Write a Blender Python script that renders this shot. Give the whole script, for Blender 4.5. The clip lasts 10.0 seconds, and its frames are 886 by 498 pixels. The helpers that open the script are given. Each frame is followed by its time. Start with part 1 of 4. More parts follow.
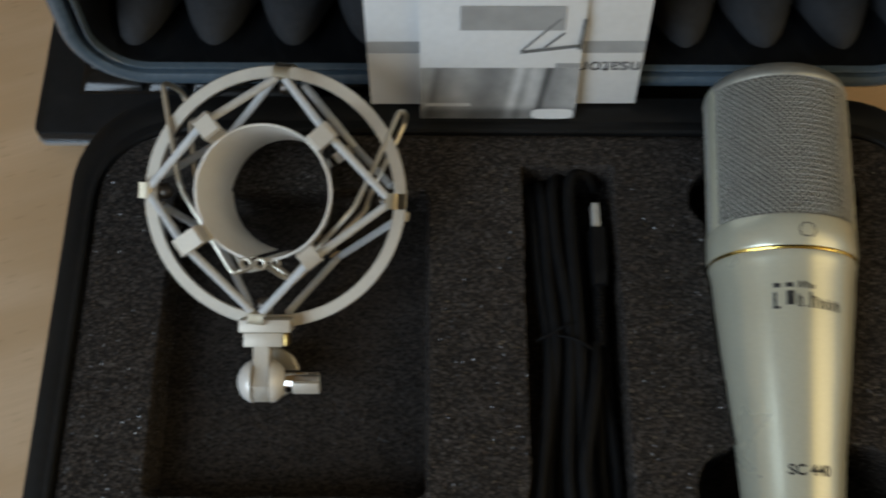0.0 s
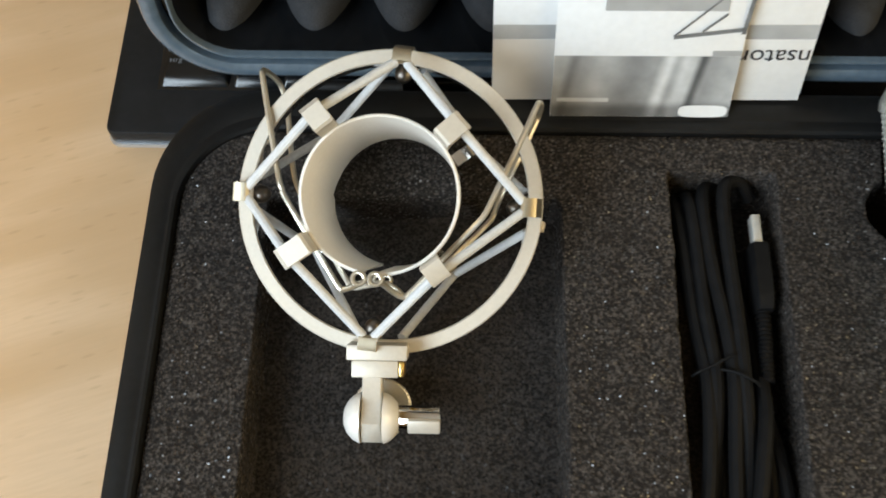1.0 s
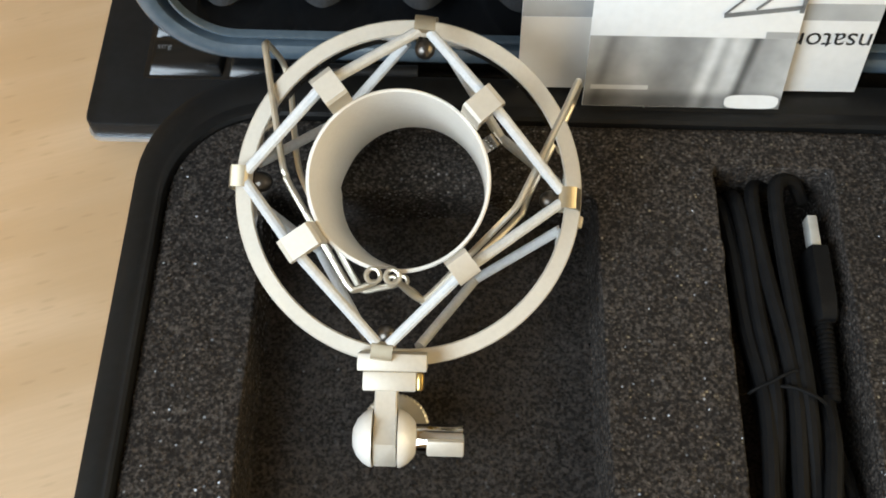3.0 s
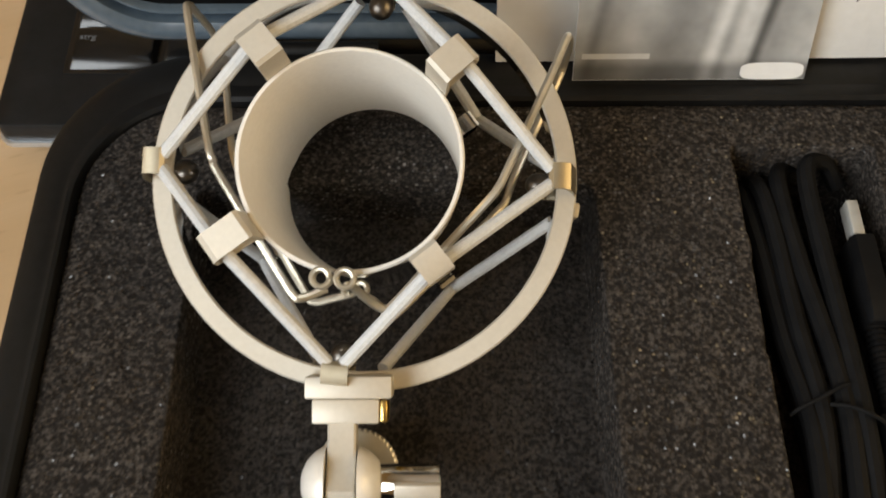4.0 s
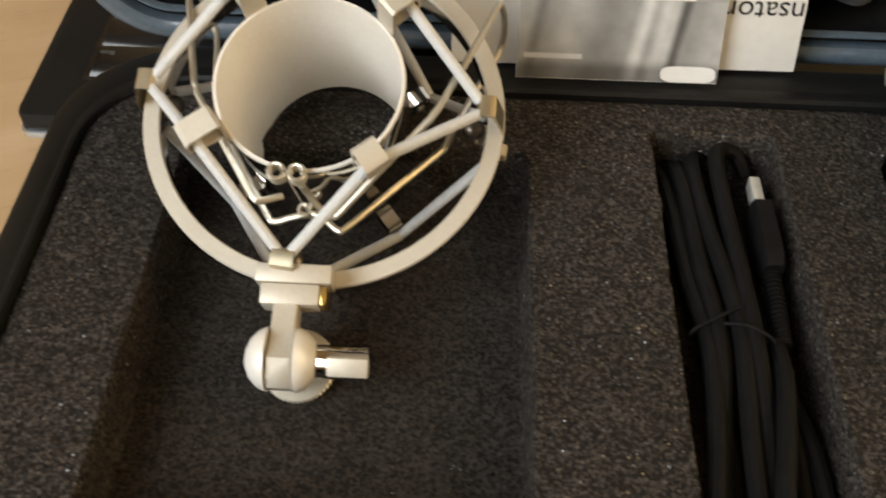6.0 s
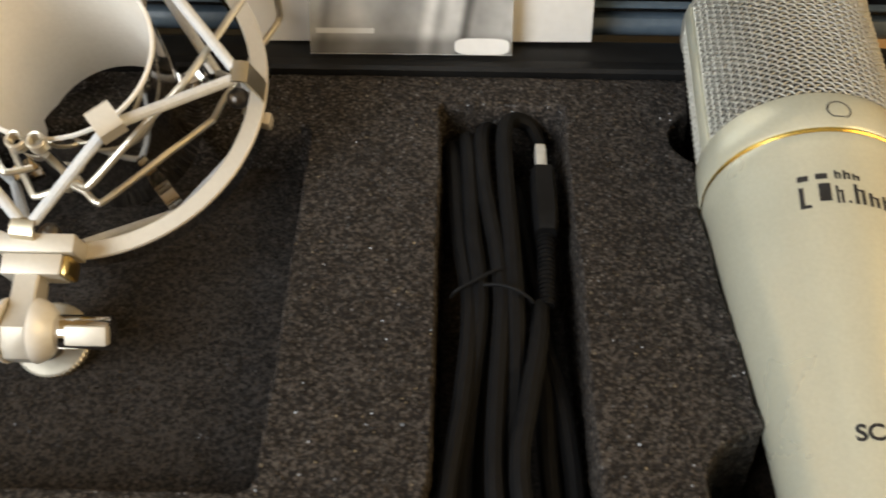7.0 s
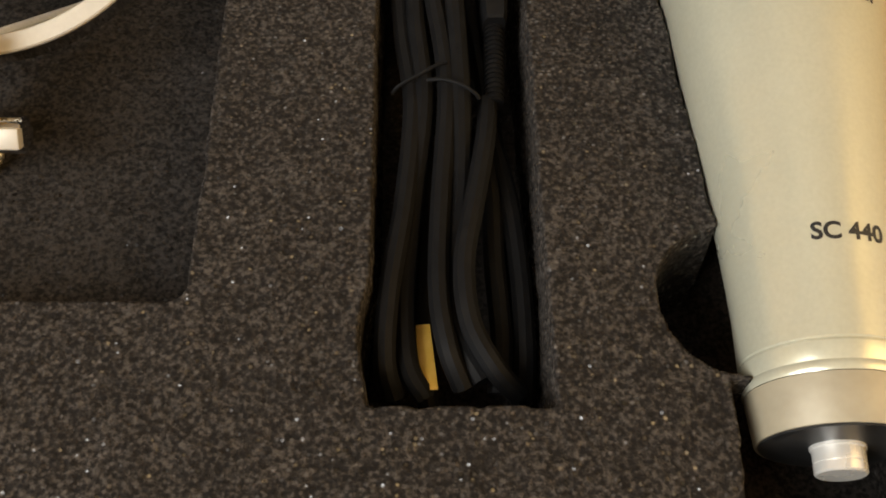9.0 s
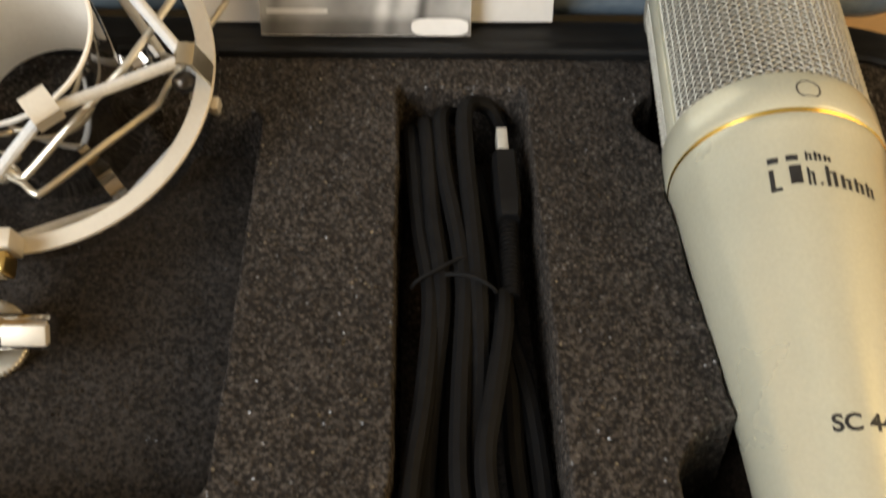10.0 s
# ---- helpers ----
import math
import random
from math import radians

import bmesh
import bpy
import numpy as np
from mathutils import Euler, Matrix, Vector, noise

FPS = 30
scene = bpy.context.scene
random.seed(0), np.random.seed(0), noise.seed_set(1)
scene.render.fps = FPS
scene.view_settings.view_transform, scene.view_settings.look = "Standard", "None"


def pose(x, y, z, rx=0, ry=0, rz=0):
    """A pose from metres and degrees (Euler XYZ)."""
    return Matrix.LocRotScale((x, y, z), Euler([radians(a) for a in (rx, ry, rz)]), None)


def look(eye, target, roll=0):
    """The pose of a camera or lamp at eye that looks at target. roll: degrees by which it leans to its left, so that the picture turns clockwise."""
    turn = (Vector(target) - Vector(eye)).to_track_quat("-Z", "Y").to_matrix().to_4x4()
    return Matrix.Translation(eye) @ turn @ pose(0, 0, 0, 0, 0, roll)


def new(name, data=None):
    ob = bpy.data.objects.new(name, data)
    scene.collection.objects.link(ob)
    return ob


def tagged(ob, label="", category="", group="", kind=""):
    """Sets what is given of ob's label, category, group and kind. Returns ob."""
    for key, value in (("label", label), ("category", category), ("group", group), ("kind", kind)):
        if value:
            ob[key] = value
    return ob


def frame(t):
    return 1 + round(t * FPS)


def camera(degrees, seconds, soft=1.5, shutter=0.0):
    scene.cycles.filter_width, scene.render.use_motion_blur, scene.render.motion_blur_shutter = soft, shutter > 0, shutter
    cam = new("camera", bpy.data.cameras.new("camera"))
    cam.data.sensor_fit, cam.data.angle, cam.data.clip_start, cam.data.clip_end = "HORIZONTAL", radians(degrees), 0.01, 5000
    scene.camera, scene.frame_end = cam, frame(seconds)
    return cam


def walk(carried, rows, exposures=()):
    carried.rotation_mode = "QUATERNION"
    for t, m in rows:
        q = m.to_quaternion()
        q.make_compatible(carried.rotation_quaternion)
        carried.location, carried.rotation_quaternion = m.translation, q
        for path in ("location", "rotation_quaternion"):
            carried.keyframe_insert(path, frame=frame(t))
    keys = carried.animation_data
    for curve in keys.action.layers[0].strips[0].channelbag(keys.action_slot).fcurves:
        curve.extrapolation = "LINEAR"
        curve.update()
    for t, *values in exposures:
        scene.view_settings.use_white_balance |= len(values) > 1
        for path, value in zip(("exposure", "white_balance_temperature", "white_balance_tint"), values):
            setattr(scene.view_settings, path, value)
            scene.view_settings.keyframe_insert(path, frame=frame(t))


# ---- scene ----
cam = camera(47.2, 10.0, soft=1.8, shutter=0.5)
PATH = [
    (0, (-0.0041, -0.0019, 0.4387), (-0.0013, 0.1533, 0.0700), 1.18),
    (0.2, (-0.0158, 0.0022, 0.4317), (-0.0208, 0.1562, 0.0626), -1.00),
    (0.5, (-0.0283, 0.0058, 0.4203), (-0.0364, 0.1647, 0.0533), -1.94),
    (1, (-0.0417, 0.0162, 0.3793), (-0.0524, 0.1828, 0.0158), -2.47),
    (1.5, (-0.0504, 0.0215, 0.3584), (-0.0613, 0.1910, -0.0037), -2.32),
    (2, (-0.0556, 0.0223, 0.3396), (-0.0549, 0.2024, -0.0176), 1.78),
    (2.2, (-0.0569, 0.0237, 0.3408), (-0.0572, 0.2015, -0.0175), 1.25),
    (3.3, (-0.0572, 0.0192, 0.3225), (-0.0611, 0.2089, -0.0296), 0.37),
    (3.5, (-0.0600, 0.0217, 0.3013), (-0.0648, 0.2155, -0.0486), -0.41),
    (3.8, (-0.0559, 0.0280, 0.2805), (-0.0557, 0.2165, -0.0723), 0.30),
    (4, (-0.0513, 0.0348, 0.2750), (-0.0498, 0.2359, -0.0708), 0.17),
    (4.3, (-0.0581, 0.0460, 0.2627), (-0.0446, 0.2454, -0.0838), 3.83),
    (4.5, (-0.0555, 0.0493, 0.2578), (-0.0536, 0.2386, -0.0946), 0.96),
    (4.8, (-0.0515, 0.0330, 0.2557), (-0.0402, 0.2575, -0.0752), 3.99),
    (5, (-0.0480, -0.0014, 0.2648), (-0.0491, 0.2413, -0.0531), 2.04),
    (5.2, (-0.0474, -0.0250, 0.2721), (-0.0517, 0.2379, -0.0293), 1.88),
    (6.3, (-0.0109, -0.0527, 0.2541), (-0.0176, 0.2171, -0.0412), 1.42),
    (6.5, (0.0040, -0.0560, 0.2512), (-0.0004, 0.2182, -0.0400), 1.21),
    (7, (0.0380, -0.0585, 0.2457), (0.0354, 0.2167, -0.0446), 0.58),
    (7.5, (0.0454, -0.0544, 0.2405), (0.0527, 0.2140, -0.0559), 1.60),
    (7.8, (0.0458, -0.0593, 0.2345), (0.0562, 0.2008, -0.0691), 2.23),
    (8, (0.0449, -0.0537, 0.2372), (0.0563, 0.1899, -0.0799), 2.62),
    (8.5, (0.0398, -0.0530, 0.2344), (0.0580, 0.1746, -0.0940), 4.41),
    (9, (0.0419, -0.0496, 0.2334), (0.0572, 0.1642, -0.1043), 3.64),
    (9.5, (0.0418, -0.0475, 0.2339), (0.0537, 0.1931, -0.0854), 2.40),
    (10, (0.0380, -0.0499, 0.2377), (0.0514, 0.2212, -0.0561), 2.26),
]
EXPOSURES = [(0.0, -1.28, 5700, 6), (0.4, -0.15, 6000, 6), (0.9, -0.08, 6000, 6), (1.8, -0.1, 6000, 6), (3.6, 0.0, 6100, 8), (4.4, -0.75, 7600, 14), (5.2, -0.45, 7600, 14), (6.4, -0.22, 6700, 10), (7.5, -0.08, 6900, 12), (8.5, -0.1, 7500, 14), (10.0, -0.1, 7000, 12)]
walk(cam, [(t, look(eye, target, roll)) for t, eye, target, roll in PATH], EXPOSURES)

# ---- light ----
world = bpy.data.worlds.new("sky")
scene.world = world
world.use_nodes = True
_n = world.node_tree.nodes
_sky = _n.new("ShaderNodeTexSky")
_sky.sky_type, _sky.sun_disc = "NISHITA", False
_sky.sun_elevation, _sky.sun_rotation = radians(38), radians(120)
world.node_tree.links.new(_sky.outputs[0], _n["Background"].inputs[0])
_n["Background"].inputs[1].default_value = 0.1


def window_light(name, m, sx, sy, watts, colour):
    """Light at a wall's opening: the window's daylight, and the added warm light."""
    data = bpy.data.lights.new(name, "AREA")
    data.shape, data.size, data.size_y, data.energy, data.color = "RECTANGLE", sx, sy, watts, colour
    ob = new(name, data)
    ob.matrix_world = m
    return ob


window_light("window_light", look((-1.04, -0.78, 0.95), (-0.05, 0.15, 0.05)), 0.95, 1.05, 41.5, (0.86, 0.94, 1.0))

# Stand-in for an unseen warm source on the right; its doorway is made up.
window_light("warm_east_light", look((1.04, -0.15, 0.78), (0.1, 0.1, 0.05)), 0.7, 0.95, 8.2, (1.0, 0.68, 0.24))

# ---- materials ----


def material(name, low, high, scale=40.0, rough=(0.4, 0.55), metal=0.0, bump=0.0, bump_scale=400.0, fine=300.0,
             stretch=(1, 1, 1), turn=0.0, detail=4.0, coat=0.0, bump_dist=0.0006, spec=0.5):
    """A surface whose colour runs from low to high by coarse and fine noise, with its own relief."""
    m = bpy.data.materials.new(name)
    m.use_nodes = True
    nt = m.node_tree
    nodes, links = nt.nodes, nt.links
    bsdf = nodes["Principled BSDF"]
    tc = nodes.new("ShaderNodeTexCoord")
    mp = nodes.new("ShaderNodeMapping")
    mp.inputs["Scale"].default_value = stretch
    mp.inputs["Rotation"].default_value = (0, 0, radians(turn))
    links.new(tc.outputs["Object"], mp.inputs["Vector"])
    coarse = nodes.new("ShaderNodeTexNoise")
    coarse.inputs["Scale"].default_value, coarse.inputs["Detail"].default_value = scale, detail
    small = nodes.new("ShaderNodeTexNoise")
    small.inputs["Scale"].default_value, small.inputs["Detail"].default_value = fine, 3.0
    for t in (coarse, small):
        links.new(mp.outputs[0], t.inputs["Vector"])
    mix = nodes.new("ShaderNodeMath")
    mix.operation = "MULTIPLY_ADD"
    mix.inputs[1].default_value, mix.inputs[2].default_value = 0.5, 0.0
    links.new(coarse.outputs[0], mix.inputs[0])
    add = nodes.new("ShaderNodeMath")
    add.operation = "MULTIPLY_ADD"
    add.inputs[1].default_value = 0.5
    links.new(small.outputs[0], add.inputs[0])
    links.new(mix.outputs[0], add.inputs[2])
    ramp = nodes.new("ShaderNodeValToRGB")
    ramp.color_ramp.elements[0].position, ramp.color_ramp.elements[1].position = 0.36, 0.64
    ramp.color_ramp.elements[0].color, ramp.color_ramp.elements[1].color = (*low, 1), (*high, 1)
    links.new(add.outputs[0], ramp.inputs[0])
    links.new(ramp.outputs[0], bsdf.inputs["Base Color"])
    rr_ = nodes.new("ShaderNodeMapRange")
    rr_.inputs["To Min"].default_value, rr_.inputs["To Max"].default_value = rough
    links.new(coarse.outputs[0], rr_.inputs["Value"])
    links.new(rr_.outputs[0], bsdf.inputs["Roughness"])
    bsdf.inputs["Metallic"].default_value = metal
    bsdf.inputs["Coat Weight"].default_value = coat
    bsdf.inputs["Coat Roughness"].default_value = 0.15
    bsdf.inputs["Specular IOR Level"].default_value = spec
    if bump:
        bn = nodes.new("ShaderNodeTexNoise")
        bn.inputs["Scale"].default_value, bn.inputs["Detail"].default_value = bump_scale, 3.0
        links.new(mp.outputs[0], bn.inputs["Vector"])
        b = nodes.new("ShaderNodeBump")
        b.inputs["Strength"].default_value, b.inputs["Distance"].default_value = bump, bump_dist
        links.new(bn.outputs[0], b.inputs["Height"])
        links.new(b.outputs[0], bsdf.inputs["Normal"])
    return m


TRIM = material("blue_grey_trim", (0.070, 0.098, 0.126), (0.098, 0.130, 0.163), 30, (0.20, 0.30), bump=0.05, bump_scale=300, bump_dist=0.0002, coat=0.4)
CHROME = material("polished_chrome", (0.60, 0.58, 0.55), (0.68, 0.66, 0.63), 60, (0.05, 0.10), metal=1.0)


def wood_material():
    """Pale beech laminate: soft grain along one direction with short darker dashes."""
    m = bpy.data.materials.new("beech_laminate")
    m.use_nodes = True
    nodes, links = m.node_tree.nodes, m.node_tree.links
    bsdf = nodes["Principled BSDF"]
    tc = nodes.new("ShaderNodeTexCoord")
    turn = nodes.new("ShaderNodeVectorRotate")
    turn.rotation_type = "Z_AXIS"
    turn.inputs["Angle"].default_value = radians(-20)
    links.new(tc.outputs["Object"], turn.inputs["Vector"])

    def along(kind, u, v, detail=3.0):
        k = nodes.new("ShaderNodeVectorMath")
        k.operation = "MULTIPLY"
        k.inputs[1].default_value = (u, v, v)
        links.new(turn.outputs[0], k.inputs[0])
        t = nodes.new(kind)
        t.inputs["Scale"].default_value = 1.0
        t.inputs["Detail"].default_value = detail
        links.new(k.outputs[0], t.inputs["Vector"])
        return t

    def blend(factor, a, b, kind="MIX"):
        x = nodes.new("ShaderNodeMix")
        x.data_type, x.blend_type = "RGBA", kind
        for key, val in (("Factor", factor), ("A", a), ("B", b)):
            if isinstance(val, (int, float, tuple)):
                x.inputs[key].default_value = val
            else:
                links.new(val, x.inputs[key])
        return x.outputs["Result"]

    def stretch_range(value, lo, hi, a, b):
        r = nodes.new("ShaderNodeMapRange")
        r.interpolation_type = "SMOOTHSTEP"
        for key, val in (("From Min", lo), ("From Max", hi), ("To Min", a), ("To Max", b)):
            r.inputs[key].default_value = val
        links.new(value, r.inputs["Value"])
        return r.outputs[0]

    bands = along("ShaderNodeTexNoise", 5, 22)
    fine = along("ShaderNodeTexNoise", 60, 700)
    dash = along("ShaderNodeTexVoronoi", 95, 420, 0.0)
    sep = nodes.new("ShaderNodeSeparateColor")
    links.new(dash.outputs["Color"], sep.inputs[0])
    pick = nodes.new("ShaderNodeMath")
    pick.operation = "GREATER_THAN"
    pick.inputs[1].default_value = 0.80
    links.new(sep.outputs[0], pick.inputs[0])
    core = stretch_range(dash.outputs["Distance"], 0.12, 0.42, 0.15, 0.0)
    mark = nodes.new("ShaderNodeMath")
    mark.operation = "MULTIPLY"
    links.new(pick.outputs[0], mark.inputs[0])
    links.new(core, mark.inputs[1])
    colour = blend(stretch_range(bands.outputs[0], 0.35, 0.65, 0.0, 1.0), (0.56, 0.37, 0.200, 1), (0.665, 0.465, 0.28, 1))
    colour = blend(stretch_range(fine.outputs[0], 0.3, 0.7, 0.0, 0.22), colour, (0.52, 0.345, 0.19, 1))
    colour = blend(mark.outputs[0], colour, (0.24, 0.135, 0.06, 1))
    links.new(colour, bsdf.inputs["Base Color"])
    links.new(stretch_range(bands.outputs[0], 0.3, 0.7, 0.36, 0.48), bsdf.inputs["Roughness"])
    bump = nodes.new("ShaderNodeBump")
    bump.inputs["Strength"].default_value, bump.inputs["Distance"].default_value = 0.12, 0.0003
    links.new(fine.outputs[0], bump.inputs["Height"])
    links.new(bump.outputs[0], bsdf.inputs["Normal"])
    return m


WOOD = wood_material()
SHELL = material("black_case_plastic", (0.005, 0.005, 0.005), (0.009, 0.009, 0.009), 25, (0.45, 0.58), bump=0.18, bump_scale=1500, bump_dist=0.0003, spec=0.28)
LIP = material("glossy_black_plastic", (0.0045, 0.0048, 0.0055), (0.008, 0.0085, 0.0095), 30, (0.18, 0.26), bump=0.05, bump_scale=300, bump_dist=0.0002)


def foam_material(name="charcoal_foam", peak=(0.078, 0.067, 0.058, 1), flecks=0.25, pit=(0.0150, 0.0129, 0.0116, 1), gloss=0.9):
    """Speckled open-cell foam: cells of uneven shade and tilt, a few of them shiny."""
    m = bpy.data.materials.new(name)
    m.use_nodes = True
    nodes, links = m.node_tree.nodes, m.node_tree.links
    bsdf = nodes["Principled BSDF"]

    def math_node(op, a, b, c=None):
        n = nodes.new("ShaderNodeMath")
        n.operation = op
        for k, v in enumerate((a, b, c)):
            if v is None:
                continue
            if isinstance(v, (int, float)):
                n.inputs[k].default_value = v
            else:
                links.new(v, n.inputs[k])
        return n.outputs[0]

    tc = nodes.new("ShaderNodeTexCoord")
    cells = nodes.new("ShaderNodeTexVoronoi")
    cells.inputs["Scale"].default_value = 900
    grain = nodes.new("ShaderNodeTexNoise")
    grain.inputs["Scale"].default_value, grain.inputs["Detail"].default_value = 900, 2.6
    wide = nodes.new("ShaderNodeTexNoise")
    wide.inputs["Scale"].default_value, wide.inputs["Detail"].default_value = 45, 3.0
    for t in (cells, grain, wide):
        links.new(tc.outputs["Object"], t.inputs["Vector"])
    sep = nodes.new("ShaderNodeSeparateColor")
    links.new(cells.outputs["Color"], sep.inputs[0])
    shade = math_node("MULTIPLY_ADD", sep.outputs[0], 0.16, grain.outputs[0])
    shade = math_node("MULTIPLY_ADD", wide.outputs[0], 0.12, shade)
    ramp = nodes.new("ShaderNodeValToRGB")
    e = ramp.color_ramp.elements
    e[0].position, e[0].color = 0.53, pit
    e[1].position, e[1].color = 0.86, peak
    mid = e.new(0.67)
    mid.color = (0.0315, 0.0270, 0.0237, 1)
    links.new(shade, ramp.inputs[0])
    rare = math_node("GREATER_THAN", sep.outputs[2], 0.90)
    core = nodes.new("ShaderNodeMapRange")
    core.interpolation_type = "SMOOTHSTEP"
    core.inputs["From Min"].default_value, core.inputs["From Max"].default_value = 0.15, 0.60
    core.inputs["To Min"].default_value, core.inputs["To Max"].default_value = 1.0, 0.0
    links.new(cells.outputs["Distance"], core.inputs["Value"])
    fleck = math_node("MULTIPLY", rare, core.outputs[0])
    mix = nodes.new("ShaderNodeMix")
    mix.data_type = "RGBA"
    links.new(math_node("MULTIPLY", fleck, flecks), mix.inputs["Factor"])
    links.new(ramp.outputs[0], mix.inputs["A"])
    mix.inputs["B"].default_value = (0.19, 0.165, 0.145, 1)
    links.new(mix.outputs["Result"], bsdf.inputs["Base Color"])
    ro = nodes.new("ShaderNodeMapRange")
    ro.inputs["From Min"].default_value, ro.inputs["From Max"].default_value = 0.82, 0.84
    ro.inputs["To Min"].default_value, ro.inputs["To Max"].default_value = 0.90, 0.30
    links.new(sep.outputs[1], ro.inputs["Value"])
    links.new(ro.outputs[0], bsdf.inputs["Roughness"])
    # every cell faces its own way
    bump = nodes.new("ShaderNodeBump")
    bump.inputs["Strength"].default_value, bump.inputs["Distance"].default_value = 0.32, 0.0008
    links.new(grain.outputs[0], bump.inputs["Height"])
    lean = nodes.new("ShaderNodeVectorMath")
    lean.operation = "SUBTRACT"
    lean.inputs[1].default_value = (0.5, 0.5, 0.5)
    way = nodes.new("ShaderNodeTexWhiteNoise")
    links.new(cells.outputs["Position"], way.inputs["Vector"])
    links.new(way.outputs["Color"], lean.inputs[0])
    amount = nodes.new("ShaderNodeVectorMath")
    amount.operation = "SCALE"
    shiny = math_node("MULTIPLY", math_node("GREATER_THAN", sep.outputs[1], 0.83), core.outputs[0])
    links.new(math_node("MULTIPLY_ADD", shiny, 1.00, 0.26), amount.inputs["Scale"])
    links.new(math_node("MULTIPLY_ADD", shiny, gloss, 0.10), bsdf.inputs["Specular IOR Level"])
    links.new(lean.outputs[0], amount.inputs[0])
    add = nodes.new("ShaderNodeVectorMath")
    links.new(bump.outputs[0], add.inputs[0])
    links.new(amount.outputs[0], add.inputs[1])
    unit = nodes.new("ShaderNodeVectorMath")
    unit.operation = "NORMALIZE"
    links.new(add.outputs[0], unit.inputs[0])
    links.new(unit.outputs[0], bsdf.inputs["Normal"])
    return m


FOAM = foam_material()
# Less flecked foam for the sunken floors; its darker tone paints their shade.
FOAM_SHADED = foam_material("shaded_foam_floor", (0.046, 0.039, 0.034, 1), 0.04, (0.0140, 0.0120, 0.0106, 1), 0.10)
CRATE = material("dark_egg_crate_foam", (0.010, 0.0105, 0.012), (0.026, 0.027, 0.030), 300, (0.75, 0.95), bump=0.7, bump_scale=1200, fine=1500, bump_dist=0.0006)
NICKEL = material("satin_nickel", (0.60, 0.55, 0.465), (0.65, 0.60, 0.51), 60, (0.48, 0.58), metal=0.45, bump=0.08, bump_scale=900, fine=700, bump_dist=0.0002)
SLEEVE = material("pearl_lacquer", (0.84, 0.80, 0.73), (0.90, 0.86, 0.79), 60, (0.34, 0.44), metal=0.15, bump=0.06, bump_scale=900, fine=700, bump_dist=0.0002, coat=0.2)
CLIPMETAL = material("dull_clip_metal", (0.46, 0.40, 0.29), (0.54, 0.48, 0.36), 90, (0.36, 0.46), metal=1.0, bump=0.05, bump_scale=900, bump_dist=0.0002)
STEEL = material("bright_steel_wire", (0.58, 0.53, 0.43), (0.68, 0.63, 0.52), 90, (0.30, 0.40), metal=0.75, bump=0.05, bump_scale=900, bump_dist=0.0002)
# Golden colour that paints the warm reflection on the yoke's end plate.
WARMMETAL = material("warm_reflection_metal", (0.60, 0.42, 0.14), (0.72, 0.52, 0.20), 90, (0.25, 0.35), metal=1.0)
DARKMETAL = material("dark_rivet_metal", (0.10, 0.09, 0.08), (0.18, 0.16, 0.14), 200, (0.25, 0.4), metal=1.0)
CORD = material("white_elastic_cord", (0.55, 0.555, 0.55), (0.66, 0.66, 0.65), 500, (0.5, 0.65), bump=0.5, bump_scale=1800, fine=1600, bump_dist=0.0003)
PAINT = material("champagne_mic_lacquer", (0.64, 0.632, 0.495), (0.70, 0.692, 0.550), 30, (0.25, 0.32), metal=0.45, bump=0.04, bump_scale=2500, fine=900, bump_dist=0.0001, coat=0.25)
MESH = material("nickel_grille_wire", (0.42, 0.41, 0.36), (0.52, 0.51, 0.45), 200, (0.42, 0.55), metal=0.6)
# Cap lacquer darkened in colour for the dimmer reflection on its taper.
CAPMETAL = material("dimmed_cap_lacquer", (0.36, 0.31, 0.22), (0.41, 0.36, 0.26), 40, (0.45, 0.54), metal=0.15, bump=0.04, bump_scale=2500, bump_dist=0.0001)
INNER = material("dark_grille_lining", (0.02, 0.019, 0.017), (0.045, 0.042, 0.038), 600, (0.7, 0.9), bump=0.5, bump_scale=1500)
SOCKET = material("bright_plated_socket", (0.82, 0.80, 0.75), (0.88, 0.86, 0.81), 90, (0.22, 0.32), metal=0.45)
GOLD = material("gold_ring", (0.80, 0.56, 0.12), (0.90, 0.66, 0.20), 80, (0.2, 0.3), metal=1.0)
INK = material("black_print", (0.012, 0.012, 0.012), (0.025, 0.025, 0.025), 300, (0.4, 0.5))
RUBBER = material("black_cable_rubber", (0.0030, 0.0030, 0.0034), (0.0065, 0.0062, 0.0062), 200, (0.58, 0.70), bump=0.25, bump_scale=1200, bump_dist=0.0002, spec=0.16)
PLUGMETAL = material("tin_plug_shell", (0.54, 0.53, 0.49), (0.62, 0.61, 0.57), 150, (0.30, 0.42), metal=0.4)
YELLOW = material("yellow_paper_tag", (0.62, 0.36, 0.05), (0.72, 0.44, 0.09), 200, (0.5, 0.65))
LAPTOP = material("laptop_black_plastic", (0.007, 0.0072, 0.0075), (0.011, 0.0112, 0.0115), 60, (0.38, 0.5), bump=0.15, bump_scale=1500, bump_dist=0.0002, spec=0.22)
SILVER = material("laptop_silver_trim", (0.58, 0.62, 0.66), (0.68, 0.72, 0.76), 60, (0.25, 0.35), metal=0.8)
KEY = material("glossy_black_key", (0.006, 0.0065, 0.007), (0.010, 0.011, 0.012), 60, (0.16, 0.24))
KEYTEXT = material("grey_key_print", (0.16, 0.17, 0.18), (0.22, 0.23, 0.24), 300, (0.4, 0.5))
PAPER = material("white_booklet_paper", (0.78, 0.775, 0.76), (0.84, 0.835, 0.82), 25, (0.35, 0.45), bump=0.05, bump_scale=60, coat=0.2)
